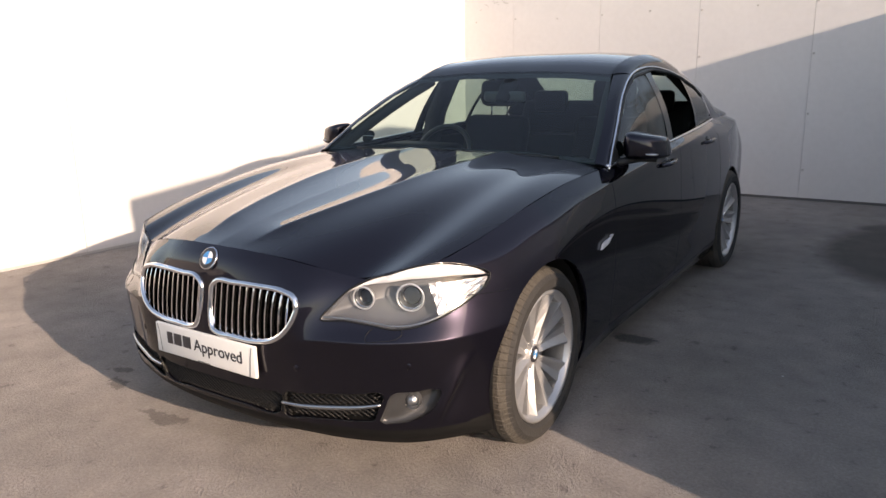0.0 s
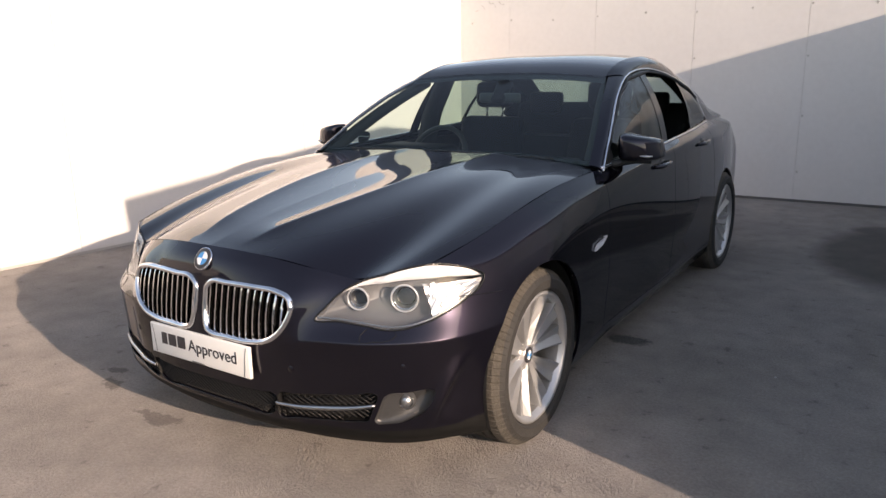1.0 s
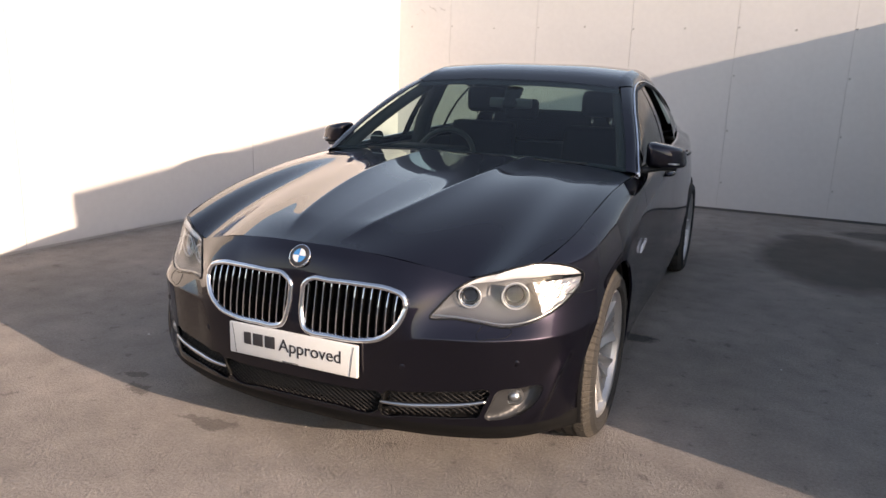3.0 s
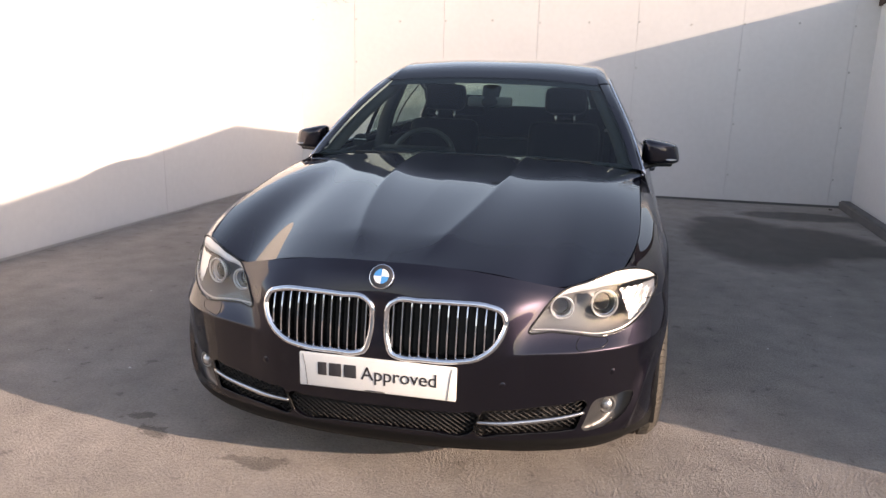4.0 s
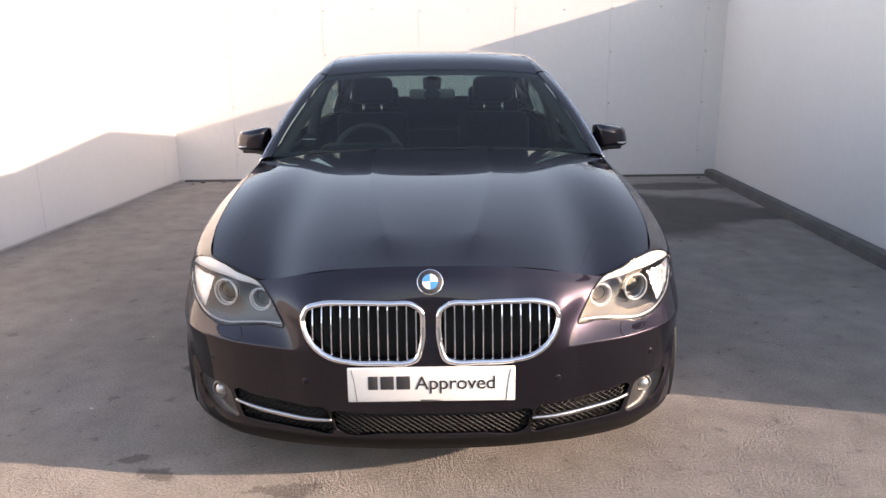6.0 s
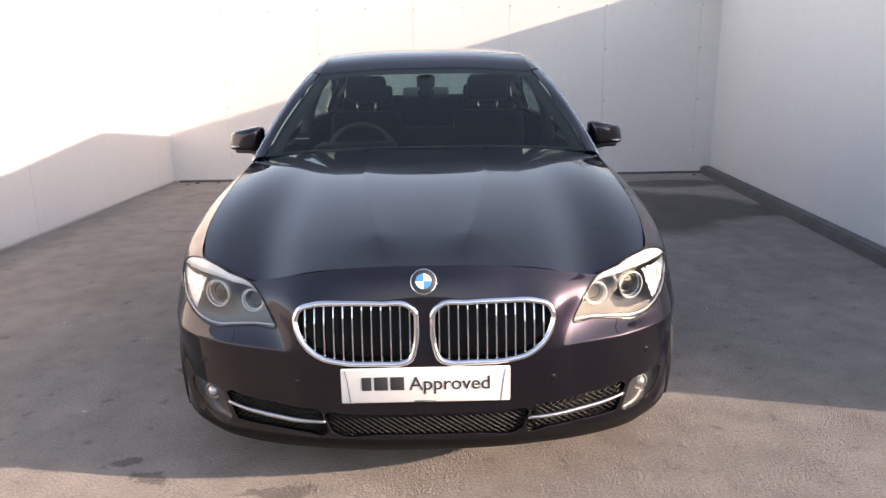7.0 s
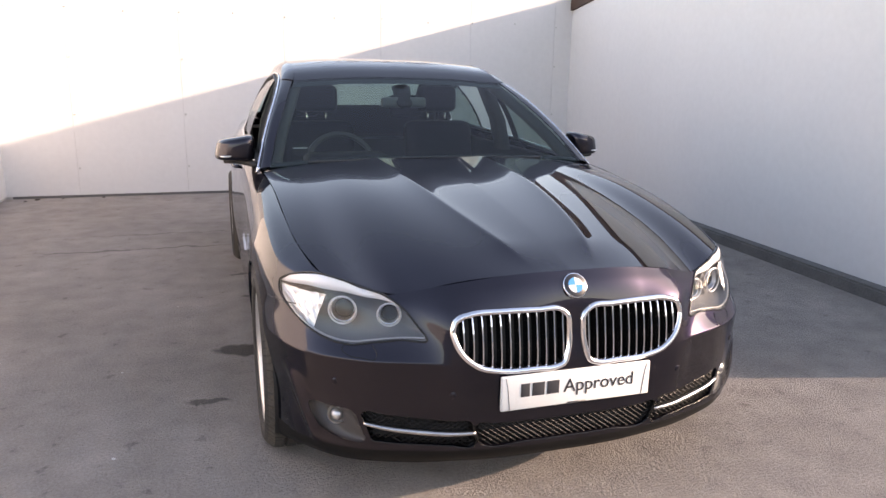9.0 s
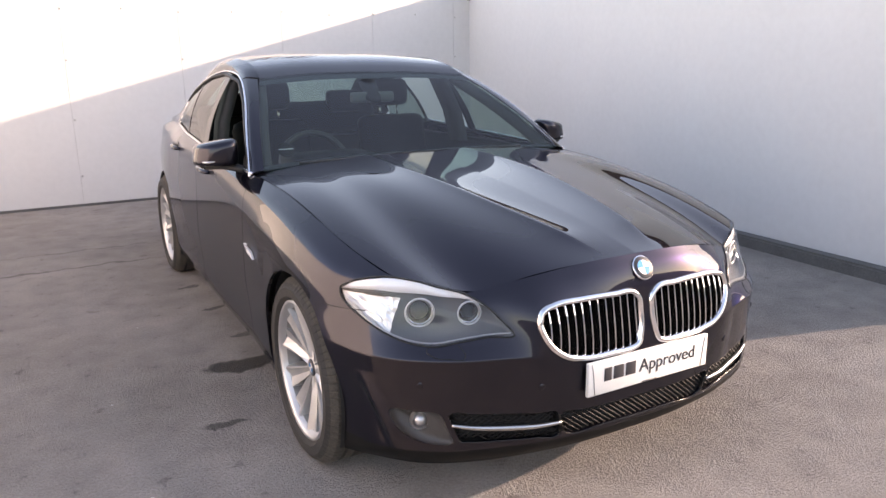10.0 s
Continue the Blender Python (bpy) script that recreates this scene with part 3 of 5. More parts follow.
def fair_curve(knots, n):
    """n points, evenly spread, on a natural cubic spline through knots, whose curvature runs on without a break."""
    k = np.asarray(knots, float)
    t = chord_times(k)
    d, count = np.diff(t), len(k)
    a, b = np.zeros((count, count)), np.zeros_like(k)
    a[0, 0] = a[-1, -1] = 1.0
    for i in range(1, count - 1):
        a[i, i - 1 : i + 2] = d[i - 1], 2 * (d[i - 1] + d[i]), d[i]
        b[i] = 6 * ((k[i + 1] - k[i]) / d[i] - (k[i] - k[i - 1]) / d[i - 1])
    m = np.linalg.solve(a, b)
    at = np.linspace(0, t[-1], n)
    i = np.clip(np.searchsorted(t, at, side="right") - 1, 0, count - 2)
    h, q, r = d[i][:, None], (t[i + 1] - at)[:, None], (at - t[i])[:, None]
    return (m[i] * q**3 + m[i + 1] * r**3) / (6 * h) + (k[i] / h - m[i] * h / 6) * q + (k[i + 1] / h - m[i + 1] * h / 6) * r


def coons(front, rear, mid, side, nu, nv):
    """A surface between four curves that meet: front and rear run outwards, mid and side run backwards. Rows nu (outwards) by nv (backwards)."""
    c0, c1, d0, d1 = fair_curve(front, nu), fair_curve(rear, nu), fair_curve(mid, nv), fair_curve(side, nv)
    a, b = np.linspace(0, 1, nu)[:, None, None], np.linspace(0, 1, nv)[None, :, None]
    return ((1 - b) * c0[:, None] + b * c1[:, None] + (1 - a) * d0[None] + a * d1[None]
            - ((1 - a) * (1 - b) * c0[0] + a * (1 - b) * c0[-1] + (1 - a) * b * c1[0] + a * b * c1[-1]))


def front_y(x, z):
    """The y of the nose surface at (x, z), for setting things into it."""
    x = abs(x)
    d = (_front[:, 0] - x) ** 2 + (_front[:, 2] - z) ** 2
    i = np.argpartition(d, 4)[:4]
    w = 1 / (d[i] + 1e-7)
    return float((_front[i, 1] * w).sum() / w.sum())


_uu, _vv = np.meshgrid(np.linspace(0, 1.45, 150), np.linspace(0, V_END, 110), indexing="ij")
_front = body_at(_uu.ravel(), _vv.ravel())

car = new("car")
tagged(car, "dark grey metallic executive saloon with chrome twin grille parked on asphalt", "car")


def spread(knots, step):
    """Parameters that run through all the knots in steps of about the given size."""
    out = [knots[0]]
    for a, b in zip(knots[:-1], knots[1:]):
        n = max(1, round((b - a) / step))
        out += [a + (b - a) * (k + 1) / n for k in range(n)]
    return np.array(out)


def u_of_y(y, v):
    us = np.linspace(U_KNOTS[5], U_KNOTS[14], 600)
    return float(np.interp(y, body_at(us, np.full(600, v))[:, 1], us))


U_DOOR, U_PILLAR, U_TAIL = u_of_y(1.50, 3.5), u_of_y(2.50, 3.5), u_of_y(3.42, 3.5)
GAP, V_SILL = 0.0022, 0.9
vs_all = spread(list(V_KNOTS), 0.075)
vs_door = spread([V_SILL + 0.02] + list(V_KNOTS[2:]), 0.09)
bm = bmesh.new()
p, f = body_patch(np.linspace(0, U_DOOR - GAP, 400), spread(list(V_KNOTS), 0.05))
low = [sum(p[k][2] for k in q) / len(q) < 0.252 and p[q[0]][1] < 0.50 for q in f]
sheet(bm, p, [q for q, lip in zip(f, low) if not lip], both=True, depth=0.012)
part("front_body", bm, PAINT, car)
part("front_lip", sheet(bmesh.new(), p, [q for q, lip in zip(f, low) if lip], both=True, depth=0.006), LIP, car, "black plastic lower bumper lip")
bm = bmesh.new()
sheet(bm, *body_patch(np.linspace(U_TAIL + GAP, U_END, 150), vs_all), both=True, depth=0.012)
part("rear_body", bm, PAINT, car)
for side in (1, -1):
    bm = bmesh.new()
    p, f = body_patch(np.linspace(U_DOOR - GAP, U_TAIL + GAP, 100), np.linspace(0, V_SILL, 10))
    part("sill", sheet(bm, p, f, mirror=side < 0, depth=0.01), PAINT, car)
    for name, u0, u1 in (("front_door", U_DOOR + GAP, U_PILLAR - GAP), ("rear_door", U_PILLAR + GAP, U_TAIL - GAP)):
        p, f = body_patch(np.linspace(u0, u1, 64), vs_door)
        part(name, sheet(bmesh.new(), p, f, mirror=side < 0, depth=0.012), PAINT, car)

# Bonnet, with the two ridges that run out from the badge
HOOD_FRONT = LINE_TOP[:6]
HOOD_SIDE = [LINE_TOP[5], LINE_TOP[6], LINE_TOP[7], LINE_TOP[8], (.842, 1.545, .957)]
HOOD_MID = [(0, .082, .814), (0, .25, .851), (0, .60, .908), (0, 1.0, .953), (0, 1.35, .9745), (0, 1.655, .990)]
COWL = [(0, 1.655, .990), (.40, 1.625, .986), (.72, 1.565, .974), (.842, 1.545, .957)]
nu, nv = 190, 150
p = coons(HOOD_FRONT, COWL, HOOD_MID, HOOD_SIDE, nu, nv)
run = np.linspace(0, 1, nv)[None, :]
x, y = p[:, :, 0], p[:, :, 1]
ridge = 0.078 + 0.30 * y - 0.145 * y**2 + 0.022 * y**3
grow = np.clip(run * 7, 0, 1) ** 2 * (3 - 2 * np.clip(run * 7, 0, 1))
off = (x - ridge) / np.where(x < ridge, 0.075, 0.065)
p[:, :, 2] += 0.0165 * np.exp(-np.sqrt(off**2 + 0.007)) * grow * (1 - 0.35 * run)
share = x / x[-1:, :]
p[:, :, 2] += 0.015 * 4 * share**2 * (1 - share**2) * (4 * run * (1 - run)) ** 0.8
p = p.reshape(-1, 3)
p[:, 0] *= 0.996
p[:, 1] = 0.86 + (p[:, 1] - 0.86) * 0.996
part("bonnet", sheet(bmesh.new(), p, grid_faces(nu, nv), both=True, depth=0.012), PAINT, car)

# Roof, glass and pillars
HEADER = [(0, 2.325, 1.380), (.33, 2.30, 1.374), (.604, 2.235, 1.354)]
SCREEN_FOOT = [(0, 1.66, .982), (.40, 1.63, .985), (.802, 1.545, .975)]
SCREEN_SIDE = [(.802, 1.545, .975), (.741, 1.79, 1.127), (.673, 2.02, 1.252), (.604, 2.235, 1.354)]
SCREEN_MID = [(0, 1.66, .982), (0, 1.98, 1.19), (0, 2.325, 1.380)]
WINDOW_TOP = [(.858, 1.565, .948), (.790, 1.83, 1.122), (.720, 2.09, 1.262), (.672, 2.34, 1.352), (.655, 2.71, 1.390), (.660, 3.00, 1.371), (.668, 3.24, 1.334), (.688, 3.47, 1.272), (.712, 3.60, 1.203), (.745, 3.642, 1.128), (.774, 3.655, 1.060)]
ROOF_SIDE = [(.604, 2.235, 1.354), (.594, 2.34, 1.398), (.588, 2.46, 1.428), (.588, 2.62, 1.450), (.590, 2.80, 1.461), (.592, 3.05, 1.452), (.585, 3.37, 1.397)]
ROOF_MID = [(0, 2.325, 1.380), (0, 2.43, 1.424), (0, 2.56, 1.457), (0, 2.73, 1.479), (0, 2.95, 1.488), (0, 3.2, 1.479), (0, 3.46, 1.432)]
ROOF_REAR = [(0, 3.46, 1.432), (.35, 3.44, 1.424), (.585, 3.37, 1.397)]
REAR_MID = [(0, 3.46, 1.432), (0, 3.85, 1.26), (0, 4.22, 1.065)]
REAR_SIDE = [(.585, 3.37, 1.397), (.635, 3.75, 1.258), (.69, 4.10, 1.085)]
REAR_FOOT = [(0, 4.22, 1.065), (.37, 4.19, 1.07), (.69, 4.10, 1.085)]


def patch(name, front, rear, mid, side, mat, nu=40, nv=40, depth=0.008, label="", shrink=0.0):
    p = coons(front, rear, mid, side, nu, nv).reshape(-1, 3)
    return part(name, sheet(bmesh.new(), p, grid_faces(nu, nv), both=True, depth=depth), mat, car, label)


def ribbon(name, a, b, mat, n=60, m=8, bulge=0.0, sides=(1, -1), depth=0.006, label=""):
    """A strip between two curves, bowed outwards by bulge, on each side of the car."""
    ca, cb = curve(a, n), curve(b, n)
    t = np.linspace(0, 1, m)[None, :, None]
    p = ca[:, None] * (1 - t) + cb[:, None] * t
    p = p + np.array([1, 0, 0.5]) * (bulge * np.sin(np.pi * t))
    for side in sides:
        part(name, sheet(bmesh.new(), p.reshape(-1, 3), grid_faces(n, m), mirror=side < 0, depth=depth), mat, car, label)


patch("roof", HEADER, ROOF_REAR, ROOF_MID, ROOF_SIDE, PAINT)
screen = patch("windscreen", SCREEN_FOOT, HEADER, SCREEN_MID, SCREEN_SIDE, SCREEN_GLASS, depth=0.0, label="tinted windscreen glass")
rear_screen = patch("rear_window", ROOF_REAR, REAR_FOOT, REAR_MID, REAR_SIDE, SCREEN_GLASS, depth=0.0, label="tinted rear window glass")
patch("boot_lid", REAR_FOOT, [(0, 4.73, .995), (.40, 4.70, .995), (.64, 4.62, 1.0)], [(0, 4.22, 1.065), (0, 4.5, 1.04), (0, 4.73, .995)], [(.69, 4.10, 1.085), (.700, 4.35, 1.045), (.64, 4.62, 1.0)], PAINT)
A_OUT = [(.858, 1.565, .948), (.790, 1.83, 1.122), (.720, 2.09, 1.262), (.672, 2.34, 1.352)]
A_IN = [(.802, 1.545, .975), (.741, 1.79, 1.127), (.673, 2.02, 1.252), (.608, 2.265, 1.362)]
ribbon("front_pillar", A_OUT, A_IN, PAINT, bulge=0.012)
ribbon("roof_rail", [(.672, 2.34, 1.352), (.655, 2.71, 1.390), (.660, 3.00, 1.371), (.668, 3.24, 1.334)], [(.606, 2.245, 1.359), (.594, 2.34, 1.399), (.588, 2.46, 1.429), (.588, 2.62, 1.451), (.590, 2.80, 1.462), (.592, 3.05, 1.453), (.585, 3.37, 1.398)], PAINT, bulge=0.016)
ribbon("rear_pillar", [(.668, 3.24, 1.334), (.688, 3.47, 1.272), (.712, 3.60, 1.203), (.745, 3.642, 1.128), (.774, 3.655, 1.060), (.783, 3.72, 1.041), (.768, 4.0, 1.036), (.735, 4.3, 1.028), (.64, 4.62, 1.003)], [(.585, 3.37, 1.398), (.608, 3.55, 1.340), (.640, 3.76, 1.262), (.672, 3.92, 1.188), (.692, 4.06, 1.116), (.705, 4.20, 1.080), (.712, 4.34, 1.052), (.64, 4.62, 1.004)], PAINT, n=90, bulge=0.008)

# ---- the car: fittings ----
def tube(bm, points, r, n=8, closed=False, flat=1.0, up=None):
    """A round or flattened bar along a line of points."""
    pts = [Vector(q) for q in points]
    count = len(pts)
    rings = []
    ref = Vector(up) if up is not None else Vector((0.0, 0.0, 1.0))
    for i, q in enumerate(pts):
        a = pts[(i - 1) % count] if closed or i else q
        b = pts[(i + 1) % count] if closed or i < count - 1 else q
        t = (b - a).normalized()
        s = t.cross(ref)
        if s.length < 1e-4:
            s = t.cross(Vector((0, 1, 0)))
        s.normalize()
        w = s.cross(t)
        rad = r[i] if isinstance(r, (list, tuple, np.ndarray)) else r
        rings.append([bm.verts.new(q + s * (rad * math.cos(k * 2 * math.pi / n)) + w * (rad * flat * math.sin(k * 2 * math.pi / n))) for k in range(n)])
    for i in range(count if closed else count - 1):
        a, b = rings[i], rings[(i + 1) % count]
        for k in range(n):
            bm.faces.new((a[k], a[(k + 1) % n], b[(k + 1) % n], b[k]))
    if not closed:
        bm.faces.new(rings[0][::-1])
        bm.faces.new(rings[-1])
    return bm


def lathe(bm, profile, n=48, at=(0, 0, 0)):
    """Turns a profile of (along x, radius) round the x axis through the given place."""
    at = Vector(at)
    rings = [[bm.verts.new(at + Vector((x, r * math.cos(k * 2 * math.pi / n), r * math.sin(k * 2 * math.pi / n)))) for k in range(n)] for x, r in profile]
    for a, b in zip(rings[:-1], rings[1:]):
        for k in range(n):
            bm.faces.new((a[k], a[(k + 1) % n], b[(k + 1) % n], b[k]))
    bmesh.ops.recalc_face_normals(bm, faces=bm.faces)
    return bm


def disc(bm, centre, normal, r, thick, n=40, r_in=0.0):
    """A flat disc or ring with some thickness that faces along normal."""
    q = Vector(normal).normalized().to_track_quat("Z", "Y").to_matrix().to_4x4()
    m = Matrix.Translation(centre) @ q
    loop = lambda rad, z: [bm.verts.new(m @ Vector((rad * math.cos(k * 2 * math.pi / n), rad * math.sin(k * 2 * math.pi / n), z))) for k in range(n)]
    outs = [loop(r, 0), loop(r, thick * 0.7), loop(r - thick * 0.3, thick)]
    if r_in:
        outs += [loop(r_in + thick * 0.3, thick), loop(r_in, thick * 0.7), loop(r_in, 0)]
    for a, b in zip(outs[:-1], outs[1:]):
        for k in range(n):
            bm.faces.new((a[k], a[(k + 1) % n], b[(k + 1) % n], b[k]))
    if not r_in:
        bm.faces.new(outs[-1])
    return bm


def on_nose(xz, lift=0.0, side=1):
    return [(side * x, front_y(x, z) - lift, z) for x, z in xz]


# Inner structure, which closes the body from below and behind
bm = bmesh.new()
box(bm, (-.55, .24, .165), (.55, 1.60, .66))
box(bm, (-.80, 1.24, .165), (.80, 3.36, .36))
box(bm, (-.55, 3.36, .165), (.55, 4.66, .93))
box(bm, (-.72, 4.22, .25), (.72, 4.60, .95))
box(bm, (-.70, 1.30, .36), (.70, 1.62, .88))
part("underbody", bm, BLACK_PLASTIC, car, smooth=False)
for side in (1, -1):
    for axle in (FRONT_AXLE, REAR_AXLE):
        bm = bmesh.new()
        rows = [[bm.verts.new((side * x, axle + (ARCH_R + 0.004) * math.cos(a), HUB_Z + (ARCH_R + 0.004) * math.sin(a))) for a in np.linspace(-0.42, math.pi + 0.42, 40)] for x in (.905, .80, .56)]
        for a, b in zip(rows[:-1], rows[1:]):
            for k in range(39):
                bm.faces.new((a[k], a[k + 1], b[k + 1], b[k]))
        bm.faces.new(rows[-1])
        part("wheel_arch_liner", bm, BLACK_PLASTIC, car)


# Wheels
def build_wheel(name):
    """A wheel whose outer face looks along +x, with its hub at the origin."""
    w = new(name)
    bm = bmesh.new()
    R, rim, half = TYRE_R, 0.243, 0.116
    prof = [(-half + .02, rim + .002), (-half - .002, rim + .02), (-half - .004, rim + .05), (-half + .008, R - .022), (-half + .03, R - .004)]
    for g in (-.045, 0.0, .045):
        prof += [(g - .007, R), (g - .005, R - .009), (g + .005, R - .009), (g + .007, R)]
    prof += [(half - .03, R - .004), (half - .008, R - .022), (half + .004, rim + .05), (half + .002, rim + .02), (half - .02, rim + .002)]
    n = 480
    rings = []
    for x, r in prof:
        notch = 0.004 if R - .03 < r and abs(x) > .052 else 0.0
        rings.append([bm.verts.new((x, (r - (notch if k % 6 == 0 else 0)) * math.cos(k * 2 * math.pi / n), (r - (notch if k % 6 == 0 else 0)) * math.sin(k * 2 * math.pi / n))) for k in range(n)])
    treads = [abs(x) < half - .007 and r > R - .03 for x, r in prof]
    for p, q in zip(rings[:-1], rings[1:]):
        for k in range(n):
            bm.faces.new((p[k], p[(k + 1) % n], q[(k + 1) % n], q[k]))
    bmesh.ops.recalc_face_normals(bm, faces=bm.faces)
    tyre = part("tyre", bm, RUBBER, w, smooth=False)
    tyre.data.materials.append(TREAD)
    tyre.data.polygons.foreach_set("material_index", [int(treads[k // n] and treads[k // n + 1]) for k in range(len(tyre.data.polygons))])
    bm = bmesh.new()
    lathe(bm, [(.082, .224), (.095, .230), (.105, .236), (.109, .243), (.104, .249), (.092, .245)], 80)
    part("rim", bm, ALLOY, w)
    part("rim_barrel", lathe(bmesh.new(), [(-.10, .239), (-.10, .225), (-.02, .213), (.070, .222), (.082, .224)], 64), RIM_DARK, w)
    for k in range(10):
        bm = bmesh.new()
        sign = 1 if k % 2 else -1
        base = (k // 2) * 2 * math.pi / 5
        prev = None
        for i, r in enumerate(np.linspace(0.036, 0.234, 4)):
            s = i / 3
            ang = base + sign * (0.245 + 0.048 * s)
            wd = 0.0150 + 0.034 * s
            x = 0.056 + 0.012 * math.sin(math.pi * s * .5) + 0.024 * s**2
            c, t = Vector((0, math.cos(ang), math.sin(ang))), Vector((0, -math.sin(ang), math.cos(ang))) * sign
            ring = [bm.verts.new(c * r + t * e + Vector((dx, 0, 0))) for e, dx in ((-wd, x - .050), (-wd * .92, x - .004), (-wd * .10, x - .012), (wd * .62, x + .004), (wd * .80, x + .003), (wd, x - .050))]
            if prev:
                for j in range(6):
                    bm.faces.new((prev[j], prev[(j + 1) % 6], ring[(j + 1) % 6], ring[j]))
            else:
                bm.faces.new(ring[::-1])
            prev = ring
        bm.faces.new(prev)
        bmesh.ops.recalc_face_normals(bm, faces=bm.faces)
        part("spoke", bm, ALLOY, w, smooth=False)
    part("dust_shield", disc(bmesh.new(), (-.06, 0, 0), (1, 0, 0), .212, .01, 48, .05), BLACK_PLASTIC, w)
    bm = lathe(bmesh.new(), [(.02, .060), (.046, .061), (.054, .054), (.054, .034), (.060, .030)], 40)
    part("hub", bm, ALLOY, w)
    cap = part("hub_cap", disc(bmesh.new(), (.057, 0, 0), (1, 0, 0), .031, .006), PRINT, w, "dark round hub cap with blue and white quarters")
    for k in range(4):
        bm = bmesh.new()
        vs = [bm.verts.new((.0638, 0, 0))] + [bm.verts.new((.0638, .018 * math.cos(a), .018 * math.sin(a))) for a in np.linspace(k * math.pi / 2, (k + 1) * math.pi / 2, 9)]
        bm.faces.new(vs)
        part("badge_quarter", bm, BLUE if k % 2 else WHITE, w)
    for k in range(5):
        a = (k + 0.5) * 2 * math.pi / 5
        part("wheel_bolt", disc(bmesh.new(), (.040, .054 * math.cos(a), .054 * math.sin(a)), (1, 0, 0), .011, .014, 6), SATIN, w)
    part("brake_disc", disc(bmesh.new(), (.0, 0, 0), (1, 0, 0), .165, .02, 48, .06), DISC, w)
    part("brake_caliper", box(bmesh.new(), (-.03, .10, -.08), (.035, .19, .08), .012), LAMP_GREY, w)
    return w


wheel = build_wheel("wheel")
wheel.parent = car
WHEEL_X = 0.814
WHEEL_SIZE = Matrix.Diagonal((1, 1.024, 1.024, 1))
wheel.matrix_basis = pose(WHEEL_X, FRONT_AXLE, HUB_Z, 20, 0, 0) @ WHEEL_SIZE
for m in (pose(-WHEEL_X, FRONT_AXLE, HUB_Z, 8, 0, 180), pose(WHEEL_X, REAR_AXLE, HUB_Z, 50, 0, 0), pose(-WHEEL_X, REAR_AXLE, HUB_Z, 33, 0, 180)):
    copy_thing(wheel, m @ WHEEL_SIZE).parent = car


# Grille, badge and number plate
def ring_mean(xz):
    return np.asarray(xz).mean(axis=0)


for side in (1, -1):
    frame_bm = bmesh.new()
    shape = [(x, z) for x, z in GRILLE]
    tube(frame_bm, on_nose(shape, -0.002, side), 0.0105, 10, closed=True, up=(0, 1, 0), flat=1.25)
    grille = part("grille", frame_bm, CHROME, car, "chrome kidney-shaped grille surround")
    back = bmesh.new()
    c = ring_mean(GRILLE)
    rows = [[back.verts.new((side * (c[0] + (x - c[0]) * k), front_y(x, z) + d, c[1] + (z - c[1]) * k)) for x, z in GRILLE] for k, d in ((1.02, 0.0), (0.99, 0.055))]
    n = len(GRILLE)
    for k in range(n):
        back.faces.new((rows[0][k], rows[0][(k + 1) % n], rows[1][(k + 1) % n], rows[1][k]))
    back.faces.new(rows[1])
    part("grille_recess", back, BLACK_PLASTIC, grille, "black recess behind the slats", smooth=False)
    for i in range(12):
        x = 0.045 + i * 0.0293
        zs = []
        g = GRILLE
        for (xa, za), (xb, zb) in zip(g, np.roll(g, -1, axis=0)):
            if (xa - x) * (xb - x) <= 0 and xa != xb:
                zs.append(za + (zb - za) * (x - xa) / (xb - xa))
        z0, z1 = min(zs) - .002, max(zs) + .002
        bm = bmesh.new()
        prev = None
        for k in range(9):
            s = k / 8
            z = z0 + (z1 - z0) * s
            y = front_y(x, z) + 0.004 - 0.004 * math.sin(math.pi * s)
            ring = [bm.verts.new((side * (x + dx), y + dy, z)) for dx, dy in ((-.0012, .042), (-.0034, .005), (-.0021, 0), (.0021, 0), (.0034, .005), (.0012, .042))]
            if prev:
                for j in range(6):
                    bm.faces.new((prev[j], prev[(j + 1) % 6], ring[(j + 1) % 6], ring[j]))
            prev = ring
        bmesh.ops.recalc_face_normals(bm, faces=bm.faces)
        slat = part("slat", bm, CHROME, grille, smooth=False)
        slat.data.materials.append(BLACK_GLOSS)
        for k, f in enumerate(slat.data.polygons):
            f.material_index = 1 if k % 6 in (0, 4, 5) else 0

BADGE = Vector((0, front_y(0, .772) - .001, .772))
BADGE_N = Vector((0, -1, 0.62)).normalized()
badge = part("badge", disc(bmesh.new(), BADGE, BADGE_N, .041, .006), CHROME, car, "round badge with blue and white quarters")
part("badge_ring", disc(bmesh.new(), BADGE + BADGE_N * .0045, BADGE_N, .0375, .003), PRINT, badge, "black ring")
_q = Matrix.Translation(BADGE + BADGE_N * .0080) @ BADGE_N.to_track_quat("Z", "Y").to_matrix().to_4x4()
for k in range(4):
    bm = bmesh.new()
    a0 = k * math.pi / 2
    vs = [bm.verts.new(_q @ Vector((0, 0, 0.0006)))] + [bm.verts.new(_q @ Vector((.0245 * math.cos(a), .0245 * math.sin(a), 0))) for a in np.linspace(a0, a0 + math.pi / 2, 10)]
    bm.faces.new(vs)
    part("badge_quarter", bm, BLUE if k % 2 else WHITE, badge)

PLATE_Z = 0.459
plate = part("number_plate", box(bmesh.new(), (-.26, -.010, PLATE_Z - .0565), (.26, .004, PLATE_Z + .0565), .004), WHITE_PLATE, car, "white dealer plate with dark lettering")
plate_back = part("plate_holder", box(bmesh.new(), (-.235, .002, PLATE_Z - .045), (.235, .03, PLATE_Z + .045)), BLACK_PLASTIC, plate)


